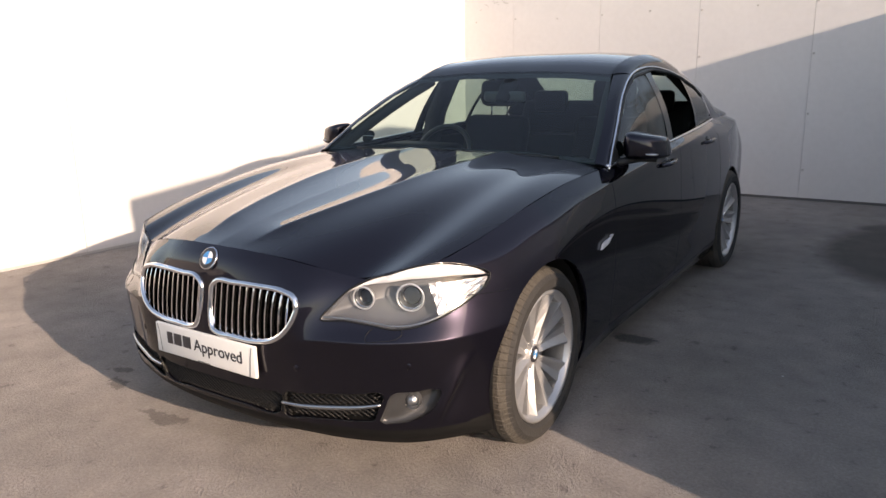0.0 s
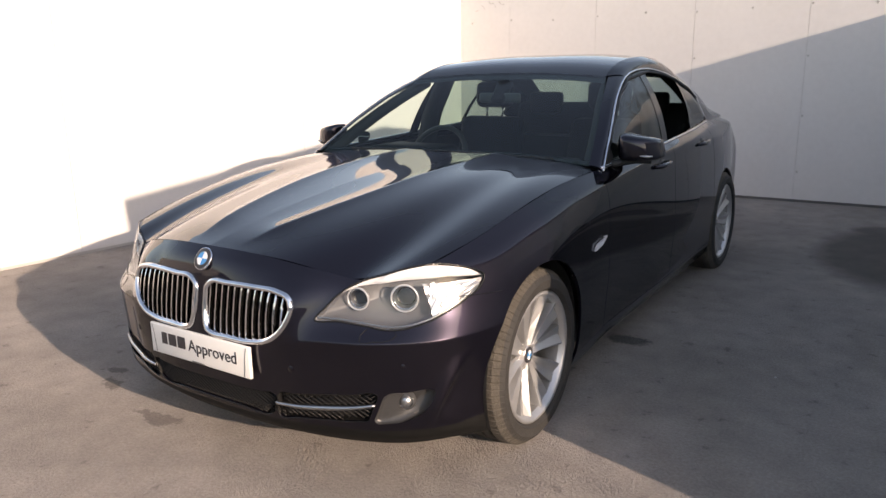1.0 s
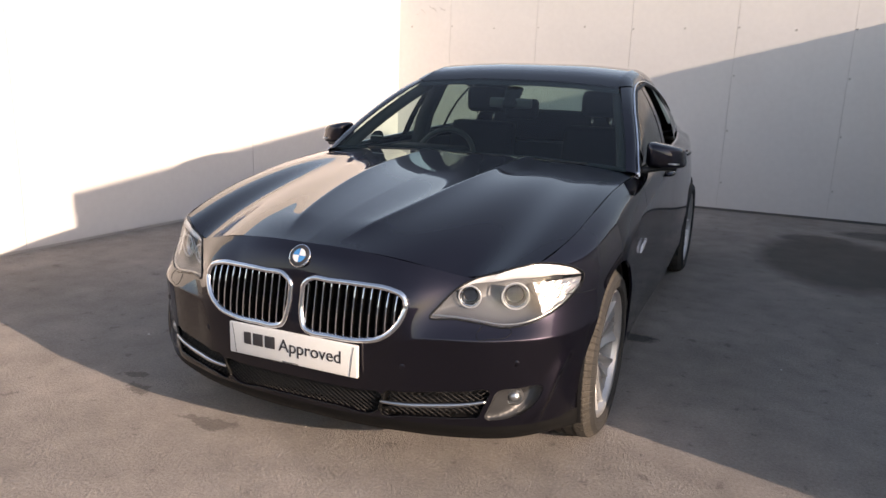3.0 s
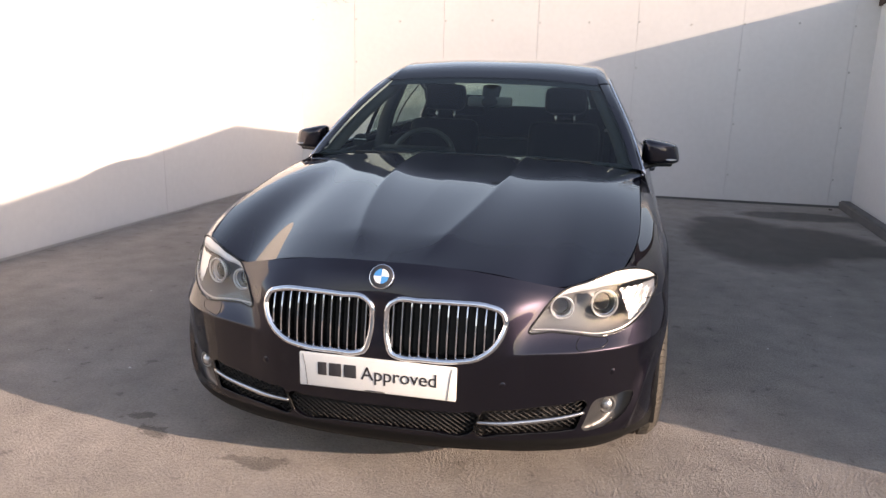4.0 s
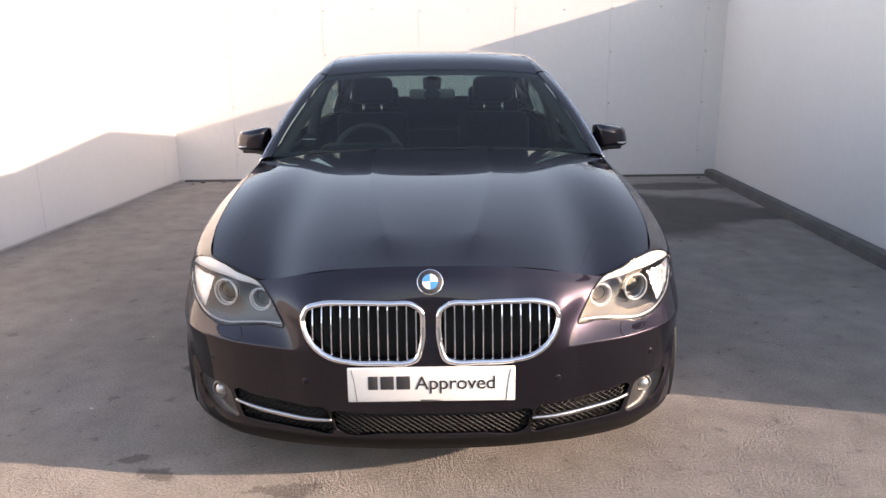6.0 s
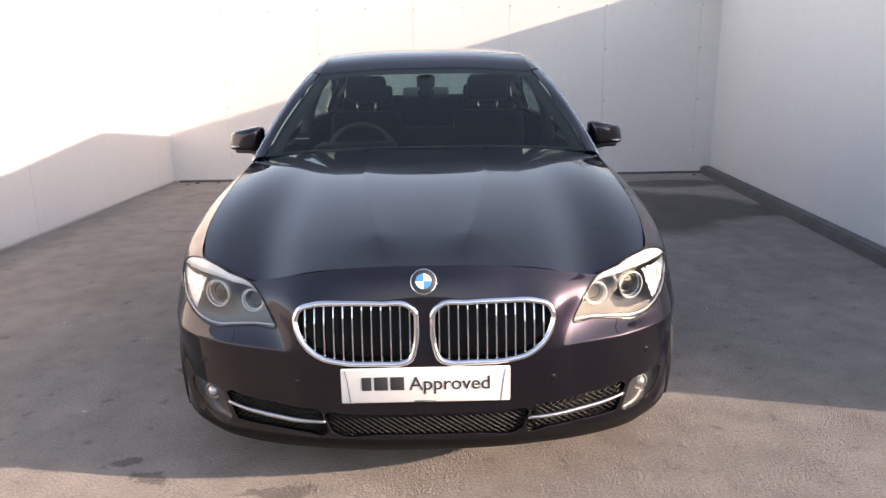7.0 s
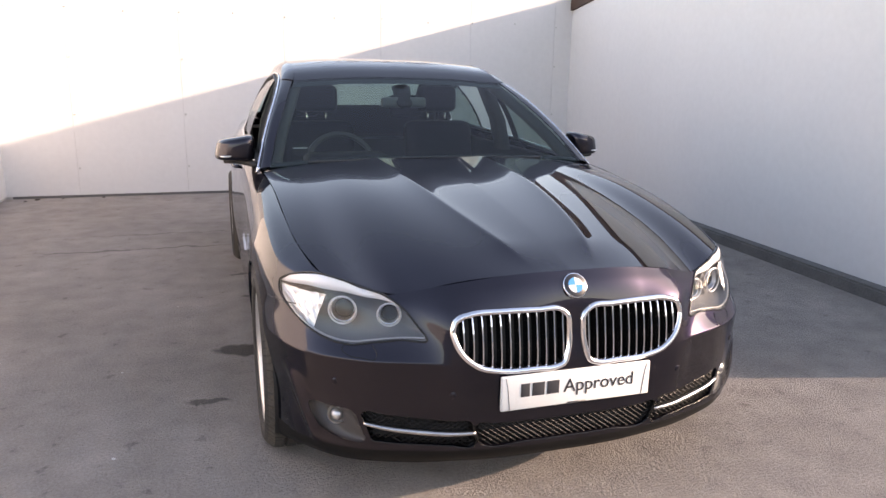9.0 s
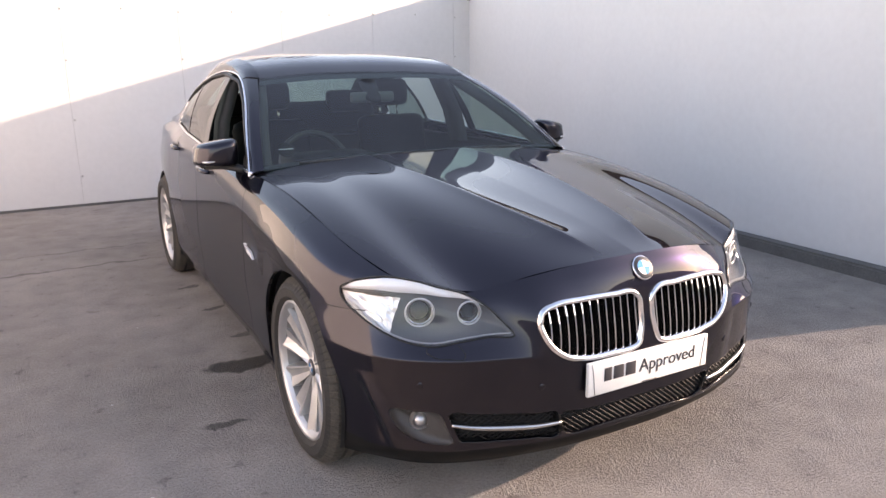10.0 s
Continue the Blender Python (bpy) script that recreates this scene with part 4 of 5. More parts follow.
def lettering(name, words, size, place, parent, mat):
    """Flat raised words that face -y, their left end and foot at place."""
    cu = bpy.data.curves.new(name, "FONT")
    cu.body, cu.size, cu.extrude, cu.offset = words, size, 0.0006, 0.0003
    tmp = new(name, cu)
    bpy.context.view_layer.update()
    me = bpy.data.meshes.new_from_object(tmp.evaluated_get(bpy.context.evaluated_depsgraph_get()))
    bpy.data.objects.remove(tmp)
    me.transform(Matrix.Translation(place) @ Matrix.Rotation(radians(90), 4, "X"))
    me.materials.clear()
    me.materials.append(mat)
    ob = new(name, me)
    ob.parent = parent
    return ob


lettering("word", "Approved", .0620, (-.050, -.0108, PLATE_Z - .014), plate, PRINT)
for x0, x1 in ((-.196, -.166), (-.158, -.116), (-.108, -.066)):
    part("plate_mark", box(bmesh.new(), (x0, -.0116, PLATE_Z - .014), (x1, -.0100, PLATE_Z + .030), .0005), PRINT, plate, "dark block in place of a brand word")
for sx in (-1, 1):
    bm = bmesh.new()
    tube(bm, [(sx * .232, -.0104, PLATE_Z - .052), (sx * .240, -.0104, PLATE_Z + .02), (sx * .247, -.0104, PLATE_Z + .052)], .0012, 6)
    part("plate_flap_line", bm, LAMP_GREY, plate)
part("plate_small_print", box(bmesh.new(), (-.035, -.0112, PLATE_Z - .0535), (.03, -.0100, PLATE_Z - .0495)), LAMP_GREY, plate)


# Lower intakes with their wire mesh, and the chrome blades
def intake(loop, name, depth, mirror_too):
    for side in ((1, -1) if mirror_too else (1,)):
        bm = bmesh.new()
        n = len(loop)
        rows = [[bm.verts.new((side * x, front_y(x, z) + d, z)) for x, z in loop] for d in (0.001, depth)]
        for k in range(n):
            bm.faces.new((rows[0][k], rows[0][(k + 1) % n], rows[1][(k + 1) % n], rows[1][k]))
        bm.faces.new(rows[1])
        tray = part(name, bm, BLACK_PLASTIC, car, "black lower intake with diamond mesh", smooth=False)
        lo, hi = loop.min(axis=0), loop.max(axis=0)
        bm = bmesh.new()
        zs = np.linspace(lo[1], hi[1], 9)
        ks = np.arange(lo[0] - .2, hi[0] + .2, 0.0225)
        for lean in (1, -1):
            xx = ks[:, None] + lean * (zs - lo[1])[None] * 1.35
            ok = (outline_distance(np.stack([xx.ravel(), np.tile(zs, len(ks))], axis=1), loop) < 0.001).reshape(xx.shape)
            for row, keep in zip(xx, ok):
                line = [(side * x, front_y(x, z) + 0.014 + 0.0012 * lean, z) for x, z, w in zip(row, zs, keep) if w]
                if len(line) > 1:
                    tube(bm, line, 0.0024, 5)
        part("mesh", bm, MESH_GREY, tray)
        part("intake_rim", tube(bmesh.new(), on_nose([tuple(q) for q in loop], -0.0025, side), .0024, 6, closed=True, up=(0, 1, 0)), BLACK_GLOSS, tray)


intake(INTAKE_MID, "lower_intake", 0.06, False)
intake(INTAKE_SIDE, "side_intake", 0.06, True)
for side in (1, -1):
    line = curve([(.322, .318), (.40, .317), (.50, .321), (.60, .332), (.655, .342)], 30)
    pts = [(side * x, front_y(x, z) - 0.002, z) for x, z in line]
    part("bumper_blade", tube(bmesh.new(), pts, [0.0055 + 0.0035 * math.sin(math.pi * k / 29) for k in range(30)], 8, flat=1.0), SATIN, car, "satin chrome bumper blade")


# Lamps
def opening_cover(loop, u_range, v_range, n=(70, 50), lift=0.0):
    inside = lambda p: np.where(p[:, 1] < 0.64, -outline_distance(p[:, [0, 2]], loop), -1.0)
    p, f = body_patch(np.linspace(*u_range, n[0]), np.linspace(*v_range, n[1]), inside)
    return p, f


def lamp_ring(loop, side, k, back, inward):
    c = ring_mean(loop)
    return [(side * (c[0] + (x - c[0]) * k - inward), front_y(x, z) + back, c[1] + (z - c[1]) * k) for x, z in loop]


def bowl(bm, loop, side, steps):
    rings = [[bm.verts.new(q) for q in lamp_ring(loop, side, *s)] for s in steps]
    n = len(loop)
    for a, b in zip(rings[:-1], rings[1:]):
        for k in range(n):
            bm.faces.new((a[k], a[(k + 1) % n], b[(k + 1) % n], b[k]))
    centre = Vector((0, 0, 0))
    for v in rings[-1]:
        centre += v.co / n
    mid = bm.verts.new(centre)
    for k in range(n):
        bm.faces.new((rings[-1][k], rings[-1][(k + 1) % n], mid))
    return bm


U_LAMP = (U_KNOTS[2], U_KNOTS[6] + .12)
for side in (1, -1):
    p, f = opening_cover(LAMP, U_LAMP, (V_KNOTS[3], V_END), (90, 60))
    bm = sheet(bmesh.new(), p, f, mirror=side < 0)
    lamp = part("headlamp", bm, LENS_GLASS, car, "clear headlamp with two round projectors and bright brow")
    lamp.visible_shadow = False
    part("lamp_housing", bowl(bmesh.new(), LAMP, side, [(1.0, .001, 0), (.97, .012, .002), (.93, .035, .012), (.86, .060, .030)]), LAMP_GREY, lamp, "grey lamp housing")
    # brow: a ledge under the lamp's upper edge, its sky reflection painted white
    bm = bmesh.new()
    upper = curve([(.512, .690), (.535, .708), (.575, .732), (.64, .753), (.70, .773), (.755, .781), (.80, .773), (.845, .752), (.866, .730)], 50)
    prev = None
    for k, (x, z) in enumerate(upper):
        s = k / 49
        zb = np.interp(x, [.51, .56, .69, .80, .866], [.690, .716, .738, .743, .730])
        y = front_y(x, z)
        ring = [bm.verts.new((side * x, y + .003, z)), bm.verts.new((side * (x - .001), front_y(x, (z + zb) / 2) + .008, (z + zb) / 2)), bm.verts.new((side * (x - .003), front_y(x, zb) + .013, zb)), bm.verts.new((side * (x - .012), front_y(x, zb) + .045, zb - .004))]
        if prev:
            for j in range(3):
                bm.faces.new((prev[j], prev[j + 1], ring[j + 1], ring[j]))
        prev = ring
    part("lamp_brow", bm, SHEEN_WHITE, lamp, "brow strip with its sky reflection painted white")
    for x, z, r, turn_out in ((.562, .676, .0365, .25), (.696, .679, .0445, .42)):
        y = front_y(x, z) + .032
        n = Vector((side * turn_out, -1, .02)).normalized()
        c = Vector((side * x, y, z))
        face = n.to_track_quat("Z", "Y").to_matrix().to_4x4()
        for rr, back in ((r, 0.0), (r * .90, -.010)):
            loop = [Matrix.Translation(c + n * back) @ face @ Vector((rr * math.cos(a), rr * math.sin(a), 0)) for a in np.linspace(0, 2 * math.pi, 48, endpoint=False)]
            part("projector_ring", tube(bmesh.new(), loop, .0030 if back == 0.0 else .0022, 8, closed=True, up=n), LAMP_RING if back == 0.0 else CHROME, lamp)
        bm = bmesh.new()
        bmesh.ops.create_uvsphere(bm, u_segments=28, v_segments=14, radius=r * .70, matrix=Matrix.Translation(c - n * .026) @ face @ Matrix.Diagonal((1, 1, .5, 1)))
        part("projector_lens", bm, BULB_GLASS, lamp)
        bm = bmesh.new()
        cup = [[bm.verts.new(Matrix.Translation(c) @ face @ Vector((rr * math.cos(a), rr * math.sin(a), d))) for a in np.linspace(0, 2 * math.pi, 40, endpoint=False)] for rr, d in ((r * .90, -.010), (r * .80, -.026), (r * .60, -.036))]
        for p, q in zip(cup[:-1], cup[1:]):
            for k in range(40):
                bm.faces.new((p[k], p[(k + 1) % 40], q[(k + 1) % 40], q[k]))
        part("projector_cup", bm, REFLECTOR, lamp)
    # faceted reflector outside the projectors, with a slanting inner edge
    for x0, x1, cols, rows in ((.742, .862, 13, 11),):
        rnd = random.Random(7)
        bm = bmesh.new()
        net = []
        for i in range(cols + 1):
            x = x0 + (x1 - x0) * i / cols
            inside = [z for z in np.linspace(.59, .74, 60) if outline_distance(np.array([[x, z]]), LAMP)[0] < -.006]
            zl, zh = (min(inside), min(max(inside), .724)) if inside else (.70, .715)
            lean = lambda j: (1 - i / cols) * (.722 - (zl + (zh - zl) * j / rows)) * .40
            net.append([bm.verts.new((side * (x + lean(j) + rnd.uniform(-.0012, .0012)), front_y(x + lean(j), zl + (zh - zl) * j / rows) + .020 + rnd.uniform(0, .006), zl + (zh - zl) * j / rows + rnd.uniform(-.0015, .0015))) for j in range(rows + 1)])
        for i in range(cols):
            for j in range(rows):
                bm.faces.new((net[i][j], net[i + 1][j], net[i + 1][j + 1], net[i][j + 1]))
        part("faceted_reflector", bm, REFLECTOR, lamp, smooth=False)
    part("lamp_seal", tube(bmesh.new(), on_nose([tuple(q) for q in LAMP], .001, side), .0032, 6, closed=True, up=(0, 1, 0)), BLACK_GLOSS, lamp)
    low = curve([(.475, .626), (.54, .621), (.62, .609), (.68, .599), (.735, .603), (.795, .626), (.838, .662), (.862, .702)], 40)
    part("lamp_edge_strip", tube(bmesh.new(), on_nose([tuple(q) for q in low], -.004, side), .0028, 6, up=(0, 1, 0)), SATIN, lamp)
    # fog lamp
    p, f = opening_cover(FOG, (U_KNOTS[3] - .06, U_KNOTS[6]), (V_KNOTS[0], V_KNOTS[3]), (80, 60))
    fog = part("fog_lamp", sheet(bmesh.new(), p, f, mirror=side < 0), LENS_GLASS, car, "clear fog lamp in the bumper")
    fog.visible_shadow = False
    part("fog_housing", bowl(bmesh.new(), FOG, side, [(1.0, .001, 0), (.97, .010, .001), (.90, .018, .004), (.6, .026, .008)]), FOG_GREY, fog)
    c = Vector((side * .728, front_y(.728, .348) + .016, .348))
    n = Vector((side * .25, -1, .05)).normalized()
    part("fog_reflector", disc(bmesh.new(), c - n * .02, n, .032, .018, 32, .022), REFLECTOR, fog)
    bm = bmesh.new()
    bmesh.ops.create_uvsphere(bm, u_segments=18, v_segments=12, radius=.021, matrix=Matrix.Translation(c - n * .012))
    part("fog_bulb", bm, REFLECTOR, fog)
    # joint between wing and bumper
    us = np.linspace(U_KNOTS[6] - .16, U_KNOTS[6] + .055, 14)
    joint = body_at(us, np.interp(us, [us[0], us[-1]], [4.62, 4.30]))
    part("wing_joint", tube(bmesh.new(), [(side * (q[0] - .0006), q[1], q[2]) for q in joint], .0018, 5), BLACK_GLOSS, car)
    # washer flap and parking sensors
    flap = [(.626, .596), (.616, .572), (.622, .563), (.660, .562), (.704, .568), (.712, .575), (.692, .597)]
    part("washer_flap_joint", tube(bmesh.new(), on_nose([tuple(q) for q in curve(flap, 30)], 0.0004, side), .0014, 5), BLACK_GLOSS, car)
    for x, z in ((.735, .475), (.40, .455)):
        part("parking_sensor", disc(bmesh.new(), (side * x, front_y(x, z) - .0005, z), (side * .45 * x, -1, 0), .011, .0015, 24), PAINT, car)


# Side windows
def window_point(y, s, out=0.0):
    """A point of the side glass: y along the car, s from the belt (0) to the top edge (1)."""
    tops, belts = np.array(WINDOW_TOP), np.array(LINE_TOP[9:13])
    top = np.array([np.interp(y, tops[:, 1], tops[:, 0]), y, np.interp(y, tops[:, 1], tops[:, 2])])
    belt = np.array([np.interp(y, belts[:, 1], belts[:, 0]) - .012, y, np.interp(y, belts[:, 1], belts[:, 2]) + .004])
    q = belt * (1 - s) + top * s
    q[0] += 0.024 * math.sin(math.pi * s) * min(1, (top[2] - belt[2]) / .2) + out
    return q


def window_sheet(y0b, y0t, y1b, y1t, side, out=0.0, n=30, m=14, s0=0.0, s1=1.0):
    pts = []
    for i in range(n):
        for j in range(m):
            s = s0 + (s1 - s0) * j / (m - 1)
            y = (y0b + (y0t - y0b) * s) + ((y1b + (y1t - y1b) * s) - (y0b + (y0t - y0b) * s)) * i / (n - 1)
            q = window_point(y, s, out)
            pts.append(q)
    return sheet(bmesh.new(), np.array(pts), grid_faces(n, m), mirror=side < 0)


def flank_x(y, z):
    """How far out the flank lies at the height z."""
    vs = np.linspace(V_KNOTS[4], V_END, 40)
    q = body_at(np.full(40, u_of_y(y, 5.0)), vs)
    return float(np.interp(z, q[:, 2], q[:, 0]))


B_PILLAR = (2.47, 2.565, 2.565, 2.66)
for side in (1, -1):
    if side > 0:
        part("front_window", window_sheet(1.58, 1.62, B_PILLAR[0], B_PILLAR[1], side), SIDE_GLASS, car, "tinted front door glass")
    else:
        part("rear_window_pane", window_sheet(B_PILLAR[2], B_PILLAR[3], 3.10, 3.235, side), SIDE_GLASS, car, "tinted rear door glass")
    part("quarter_window", window_sheet(3.135, 3.265, 3.645, 3.635, side), SIDE_GLASS, car, "small tinted quarter glass")
    part("centre_pillar", window_sheet(B_PILLAR[0], B_PILLAR[1], B_PILLAR[2], B_PILLAR[3], side, .003, 6), BLACK_GLOSS, car, "black centre pillar trim")
    part("window_divider", window_sheet(3.095, 3.23, 3.14, 3.27, side, .003, 4), BLACK_GLOSS, car)
    part("mirror_triangle", window_sheet(1.58, 1.62, 1.73, 1.72, side, .004, 8), BLACK_PLASTIC, car)
    top = curve(WINDOW_TOP, 70)
    part("window_chrome", tube(bmesh.new(), [(side * (x + .004), y, z + .002) for x, y, z in top], .0055, 8), CHROME, car, "chrome strip round the side windows")
    belt = [window_point(y, 0.0) for y in np.linspace(1.565, 3.655, 50)]
    part("belt_chrome", tube(bmesh.new(), [(side * (q[0] + .014), q[1], q[2]) for q in belt], .0075, 8), CHROME, car, "chrome belt strip")
    seal = [window_point(y, .965, .004) for y in np.linspace(1.66, 3.60, 60)]
    part("window_seal", tube(bmesh.new(), [(side * q[0], q[1], q[2]) for q in seal], .010, 6), BLACK_PLASTIC, car)
    # handles, side marker, mirror
    for y, z in ((2.26, .905), (3.12, .945)):
        x = flank_x(y, z)
        bm = tube(bmesh.new(), [(side * (x + .002), y - .112, z - .003), (side * (x + .018), y - .090, z - .002), (side * (x + .026), y - .04, z), (side * (x + .026), y + .04, z + .002), (side * (x + .018), y + .090, z + .004), (side * (x + .002), y + .112, z + .005)], [.010, .013, .0145, .0145, .013, .010], 10, flat=.85)
        cup_bm = bmesh.new()
        bmesh.ops.create_uvsphere(cup_bm, u_segments=24, v_segments=12, radius=1, matrix=Matrix.Translation((side * (x - .006), y, z - .006)) @ Matrix.Diagonal((.010, .060, .036, 1)))
        handle = part("door_handle", bm, PAINT, car)
        part("handle_cup", cup_bm, BLACK_GLOSS, handle)
    bm = bmesh.new()
    ring = [(1.300, .646), (1.378, .658), (1.432, .690), (1.400, .690), (1.412, .682), (1.322, .672)]
    vs = [[bm.verts.new((side * (.936 + dx), y, z)) for y, z in ring] for dx in (0, .009)]
    bm.faces.new(vs[1] if side > 0 else vs[1][::-1])
    for k in range(6):
        bm.faces.new((vs[0][k], vs[0][(k + 1) % 6], vs[1][(k + 1) % 6], vs[1][k]))
    bmesh.ops.recalc_face_normals(bm, faces=bm.faces)
    # the white colour stands in for the chrome's bright reflection
    part("side_marker", bm, SHEEN_WHITE, car, "chrome side marker on the wing", smooth=False)
    # mirror
    bm = bmesh.new()
    bmesh.ops.create_uvsphere(bm, u_segments=40, v_segments=24, radius=1)
    for v in bm.verts:
        x, y, z = v.co
        sup = lambda a, e: math.copysign(abs(a) ** e, a)
        x, z = sup(x, .42), sup(z, .36)
        y = min(sup(y, .8), .42)
        t = (x + 1) / 2
        v.co = (side * (.940 + .088 * x + .010 * t * (1 - z)), 1.795 + .082 * y + .03 * (x + .3) ** 2 + .02 * t, (.972 + .006 * t) + (.136 - .038 * t) * (z + 1) / 2)
    if side < 0:
        bmesh.ops.reverse_faces(bm, faces=bm.faces)
    mirror = part("door_mirror", bm, PAINT, car)
    bm = bmesh.new()
    tube(bm, [(side * .845, 1.70, .962), (side * .875, 1.76, .968), (side * .93, 1.79, .976), (side * 1.00, 1.81, .975)], [.026, .022, .019, .017], 10, flat=.75)
    part("mirror_arm", bm, BLACK_PLASTIC, mirror)
    glass_bm = box(bmesh.new(), (.868, 1.832, .985), (1.012, 1.838, 1.070), .012)
    if side < 0:
        bmesh.ops.transform(glass_bm, matrix=Matrix.Diagonal((-1, 1, 1, 1)), verts=glass_bm.verts)
        bmesh.ops.reverse_faces(glass_bm, faces=glass_bm.faces)
    part("mirror_glass", glass_bm, CHROME, mirror)
    part("mirror_indicator", tube(bmesh.new(), [(side * .968, 1.737, 1.004), (side * .998, 1.746, 1.002), (side * 1.018, 1.764, 1.002)], [.003, .007, .004], 8, flat=.8), REFLECTOR, mirror, "clear indicator lens")

# Scuttle and wipers
bm = bmesh.new()
a, b = curve([(x, y - .012, z + .001) for x, y, z in COWL], 40), curve([(x * 1.0, y + .05, z + .006) for x, y, z in SCREEN_FOOT], 40)
p = np.stack([a, (a + b) / 2 - [0, 0, .012], b], axis=1).reshape(-1, 3)
part("scuttle", sheet(bm, p, grid_faces(40, 3), both=True), CABIN, car)
for x0, x1 in ((-.62, .02), (-.02, .60)):
    pts = [(x0 + (x1 - x0) * k / 12, 1.66 - .10 * ((x0 + (x1 - x0) * k / 12) / .78) ** 2 + .006, .986) for k in range(13)]
    part("wiper", tube(bmesh.new(), pts, .007, 6), BLACK_PLASTIC, car)

# Cabin
for side in (1, -1):
    part("door_card", box(bmesh.new(), (side * .82 - .02, 1.60, .30), (side * .82 + .02, 3.42, .955), .01), CABIN, car)
bm = bmesh.new()
box(bm, (-.78, 1.66, .62), (.78, 2.02, .94), .05)
box(bm, (-.62, 1.62, .88), (.62, 1.96, .955), .03)
box(bm, (-.60, 1.78, .93), (-.16, 2.00, .995), .03)
part("dashboard", bm, CABIN, car)
STEER = Vector((-.375, 2.09, .905))
tilt = pose(*STEER, 62, 0, 0)
ring = [tilt @ Vector((.185 * math.cos(a), .185 * math.sin(a), 0)) for a in np.linspace(0, 2 * math.pi, 40, endpoint=False)]
wheel_rim = part("steering_wheel", tube(bmesh.new(), ring, .015, 10, closed=True, up=(0, -.9, .45)), STEERING, car, "dark leather steering wheel")
part("steering_hub", box(bmesh.new(), (-.07, -.05, -.03), (.07, .05, .02), .02, turn=tilt), CABIN, wheel_rim)
for a in (0, math.pi, -math.pi / 2):
    part("steering_spoke", tube(bmesh.new(), [tilt @ Vector((.05 * math.cos(a), .05 * math.sin(a), -.005)), tilt @ Vector((.18 * math.cos(a), .18 * math.sin(a), 0))], .014, 8), SATIN, wheel_rim)


def build_seat(name, x, y, wide=.25):
    s = part(name, box(bmesh.new(), (x - wide, y - .48, .36), (x + wide, y + .06, .54), .06), LEATHER, car, "black leather car seat")
    part("backrest", box(bmesh.new(), (x - wide * .93, -.07, 0), (x + wide * .93, .07, .62), .055, turn=pose(0, y, .50, -16, 0, 0)), LEATHER, s)
    part("headrest", box(bmesh.new(), (x - .135, y + .135, 1.155), (x + .135, y + .235, 1.325), .04), LEATHER, s)
    for dx in (-.06, .06):
        part("headrest_post", tube(bmesh.new(), [(x + dx, y + .17, 1.06), (x + dx, y + .185, 1.20)], .007, 8), CHROME, s)
    return s


for x in (-.40, .40):
    build_seat("front_seat", x, 2.66)
bm = box(bmesh.new(), (-.66, 3.02, .36), (.66, 3.48, .52), .05)
bench = part("rear_bench", bm, LEATHER, car)
part("backrest", box(bmesh.new(), (-.66, -.07, 0), (.66, .07, .745), .05, turn=pose(0, 3.46, .46, -22, 0, 0)), LEATHER, bench)
for x in (-.40, .40):
    part("headrest", box(bmesh.new(), (x - .13, 3.60, 1.075), (x + .13, 3.70, 1.235), .03), LEATHER, bench)
    for dx in (-.05, .05):
        part("headrest_post", tube(bmesh.new(), [(x + dx, 3.62, .98), (x + dx, 3.64, 1.09)], .007, 8), CHROME, bench)
part("parcel_shelf", box(bmesh.new(), (-.66, 3.62, .98), (.66, 4.16, 1.02), .01), CABIN, car)
mirror_in = part("cabin_mirror", box(bmesh.new(), (-.13, 2.16, 1.215), (.13, 2.195, 1.272), .014), MIRROR_SHELL, car)
part("mirror_stalk", tube(bmesh.new(), [(0, 2.135, 1.218), (0, 2.15, 1.235), (0, 2.19, 1.272), (0, 2.245, 1.325)], [.030, .046, .050, .055], 14, flat=.4), CABIN, mirror_in)
p = coons([(x * .985, y + .02, z - .025) for x, y, z in HEADER], [(x * .985, y, z - .03) for x, y, z in ROOF_REAR], [(x, y, z - .03) for x, y, z in ROOF_MID], [(x * .985, y, z - .03) for x, y, z in ROOF_SIDE], 24, 24).reshape(-1, 3)
part("headlining", sheet(bmesh.new(), p, grid_faces(24, 24), both=True), TEXTILE, car)
for side in (1, -1):
    part("pillar_trim", tube(bmesh.new(), [(side * (x - .022), y + .045, z - .032) for x, y, z in curve(A_IN, 20)], .030, 10), TRIM_GREY, car)
ribbon("pillar_lining", [(x - .006, y + .012, z - .010) for x, y, z in A_IN], [(x - .016, y + .115, z - .022) for x, y, z in A_IN], TRIM_GREY, n=20, m=3, depth=0.0)
for side in (1, -1):
    bm = bmesh.new()
    rings = [[bm.verts.new((side * (x + dx), y + dy, z)) for dx, dy in ((-.03, -.075), (.02, -.085), (.02, .085), (-.03, .075))] for x, y, z in ((.775, 2.56, .93), (.742, 2.585, 1.12), (.665, 2.615, 1.31), (.60, 2.62, 1.40))]
    for a, b in zip(rings[:-1], rings[1:]):
        for k in range(4):
            bm.faces.new((a[k], a[(k + 1) % 4], b[(k + 1) % 4], b[k]))
    bmesh.ops.recalc_face_normals(bm, faces=bm.faces)
    part("centre_pillar_trim", bm, TRIM_GREY, car)


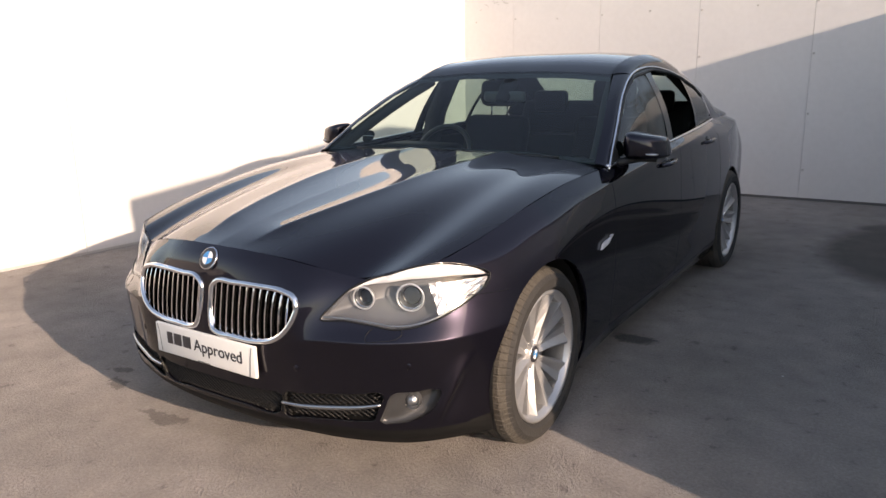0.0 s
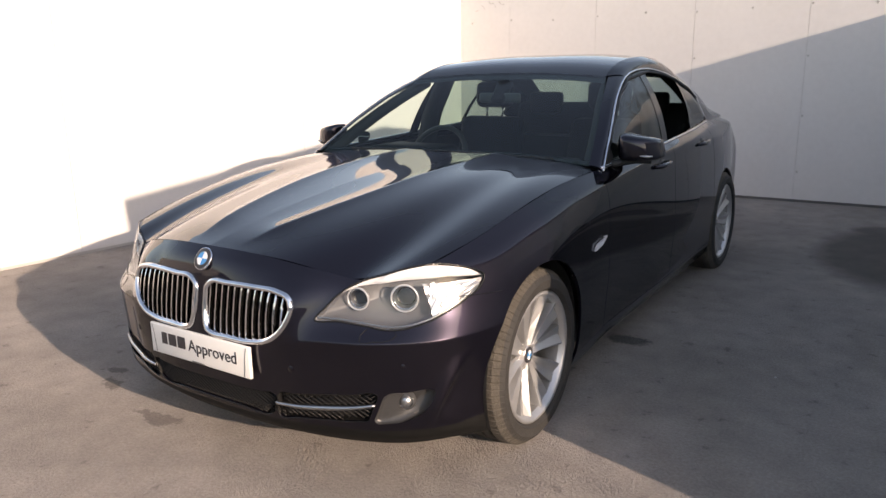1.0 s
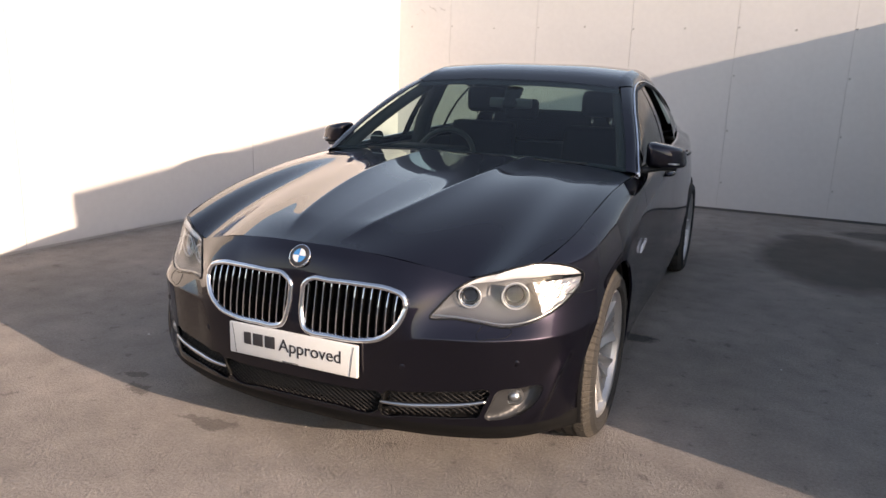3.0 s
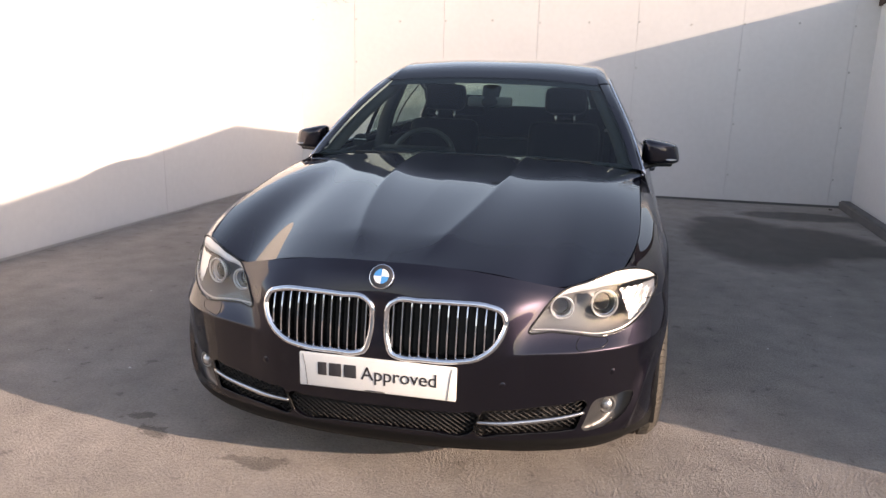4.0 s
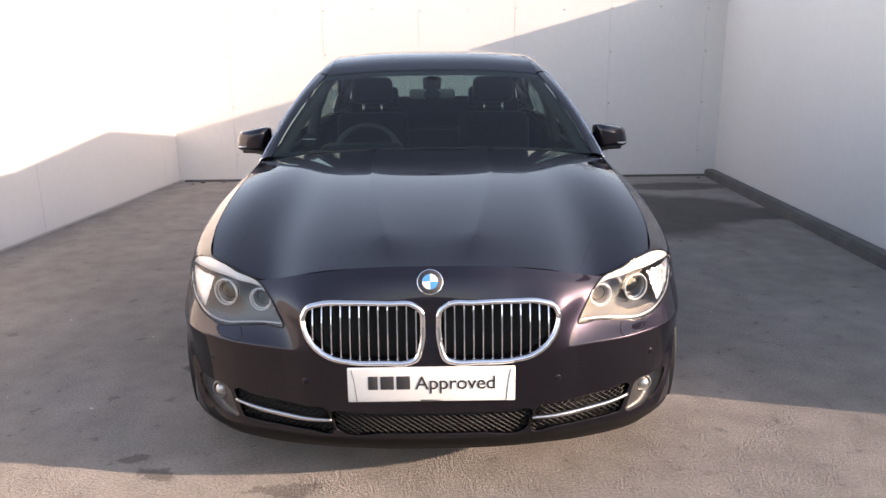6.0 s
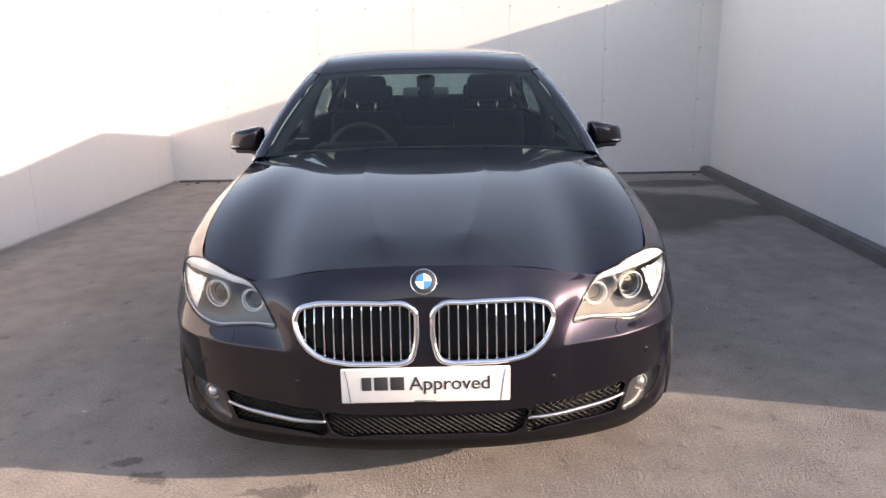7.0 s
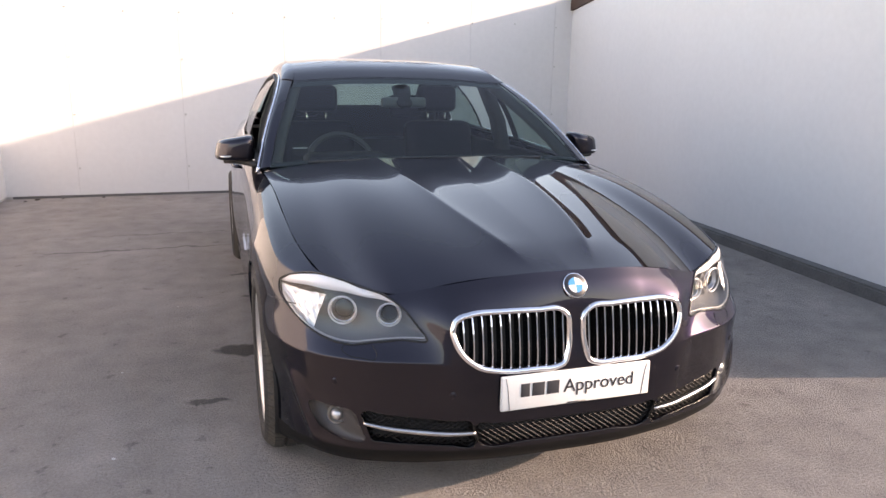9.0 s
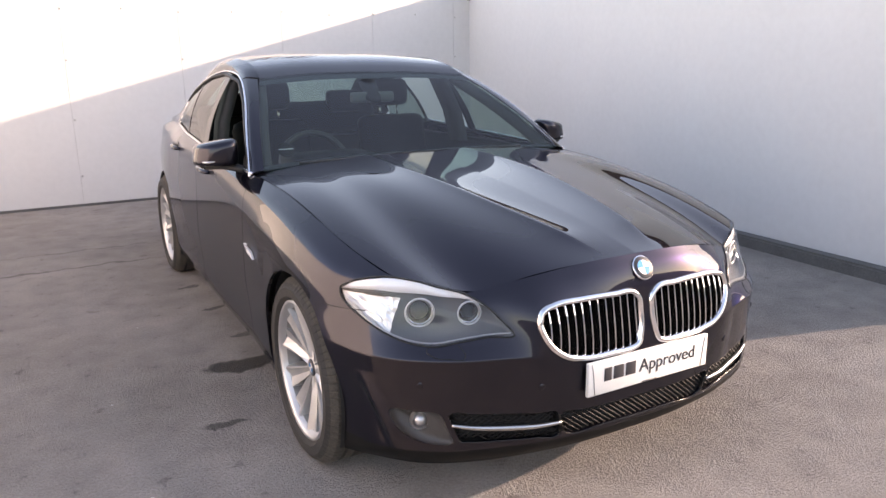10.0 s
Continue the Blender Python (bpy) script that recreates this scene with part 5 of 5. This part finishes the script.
def screen_band(name, edge_a, edge_b, share, drop):
    """A dark printed band along one edge of a screen, just inside the glass."""
    a = fair_curve(edge_a, 30)
    b = a + (fair_curve(edge_b, 30) - a) * share
    p = np.stack([a, (a + b) / 2, b], axis=1) + np.array([0, 0.004, -drop])
    return part(name, sheet(bmesh.new(), p.reshape(-1, 3), grid_faces(30, 3), both=True), BLACK_GLOSS, car, "black printed edge of the glass")


screen_band("windscreen_band", HEADER, SCREEN_FOOT, .075, .006)
screen_band("windscreen_foot_band", [(x, y + .004, z - .002) for x, y, z in SCREEN_FOOT], HEADER, .045, .004)
screen_band("rear_window_band", ROOF_REAR, REAR_FOOT, .22, .008)
holder = part("permit_holder", disc(bmesh.new(), (-.64, 1.735, 1.035), (0, -1, .75), .040, .003, 32), CABIN, car, "dark round permit holder inside the windscreen")
part("permit_edge", tube(bmesh.new(), [(-.675, 1.733, 1.040), (-.605, 1.733, 1.040)], .0025, 6), WHITE_PLATE, holder)
ribbon("rear_pillar_trim", [(.615, 3.40, 1.345), (.640, 3.72, 1.225), (.675, 4.02, 1.08)], [(.47, 3.46, 1.375), (.52, 3.78, 1.235), (.56, 4.12, 1.055)], CABIN, n=16, m=3, depth=0.0)

# ---- small litter on the asphalt ----
def chip(name, x, y, r, mat, label, seed):
    """A small flat, uneven flake that lies on the ground."""
    rnd = random.Random(seed)
    bm = bmesh.new()
    rim = [(x + r * rnd.uniform(.6, 1.1) * math.cos(a), y + r * rnd.uniform(.5, 1.0) * math.sin(a)) for a in np.linspace(0, 2 * math.pi, 7, endpoint=False)]
    lo = [bm.verts.new((*q, 0.0005)) for q in rim]
    hi = [bm.verts.new((x + (q[0] - x) * .7, y + (q[1] - y) * .7, r * rnd.uniform(.3, .6))) for q in rim]
    bm.faces.new(hi)
    for k in range(7):
        bm.faces.new((lo[k], lo[(k + 1) % 7], hi[(k + 1) % 7], hi[k]))
    return tagged(mesh_object(name, bm, mat, smooth=False), label, name, group="litter on the asphalt")


for k, (x, y, r) in enumerate(((-1.47, 0.78, .009), (-1.52, 1.62, .006), (-2.1, 1.9, .007), (-1.9, 0.9, .005), (-1.3, 2.6, .005), (-2.4, 2.9, .006), (1.6, 1.9, .006), (2.1, 2.6, .006))):
    chip("stone_chip", x, y, r, WHITE_PLATE, "tiny pale stone chip on the asphalt", k)
for k, (x, y, r) in enumerate(((-2.85, 6.78, .030), (-2.6, 6.80, .022), (-2.2, 6.81, .018), (-2.95, 6.70, .02), (3.2, 6.72, .025))):
    chip("dead_leaf", x, y, r, BARK, "dark dead leaf lying at the wall foot", 20 + k)
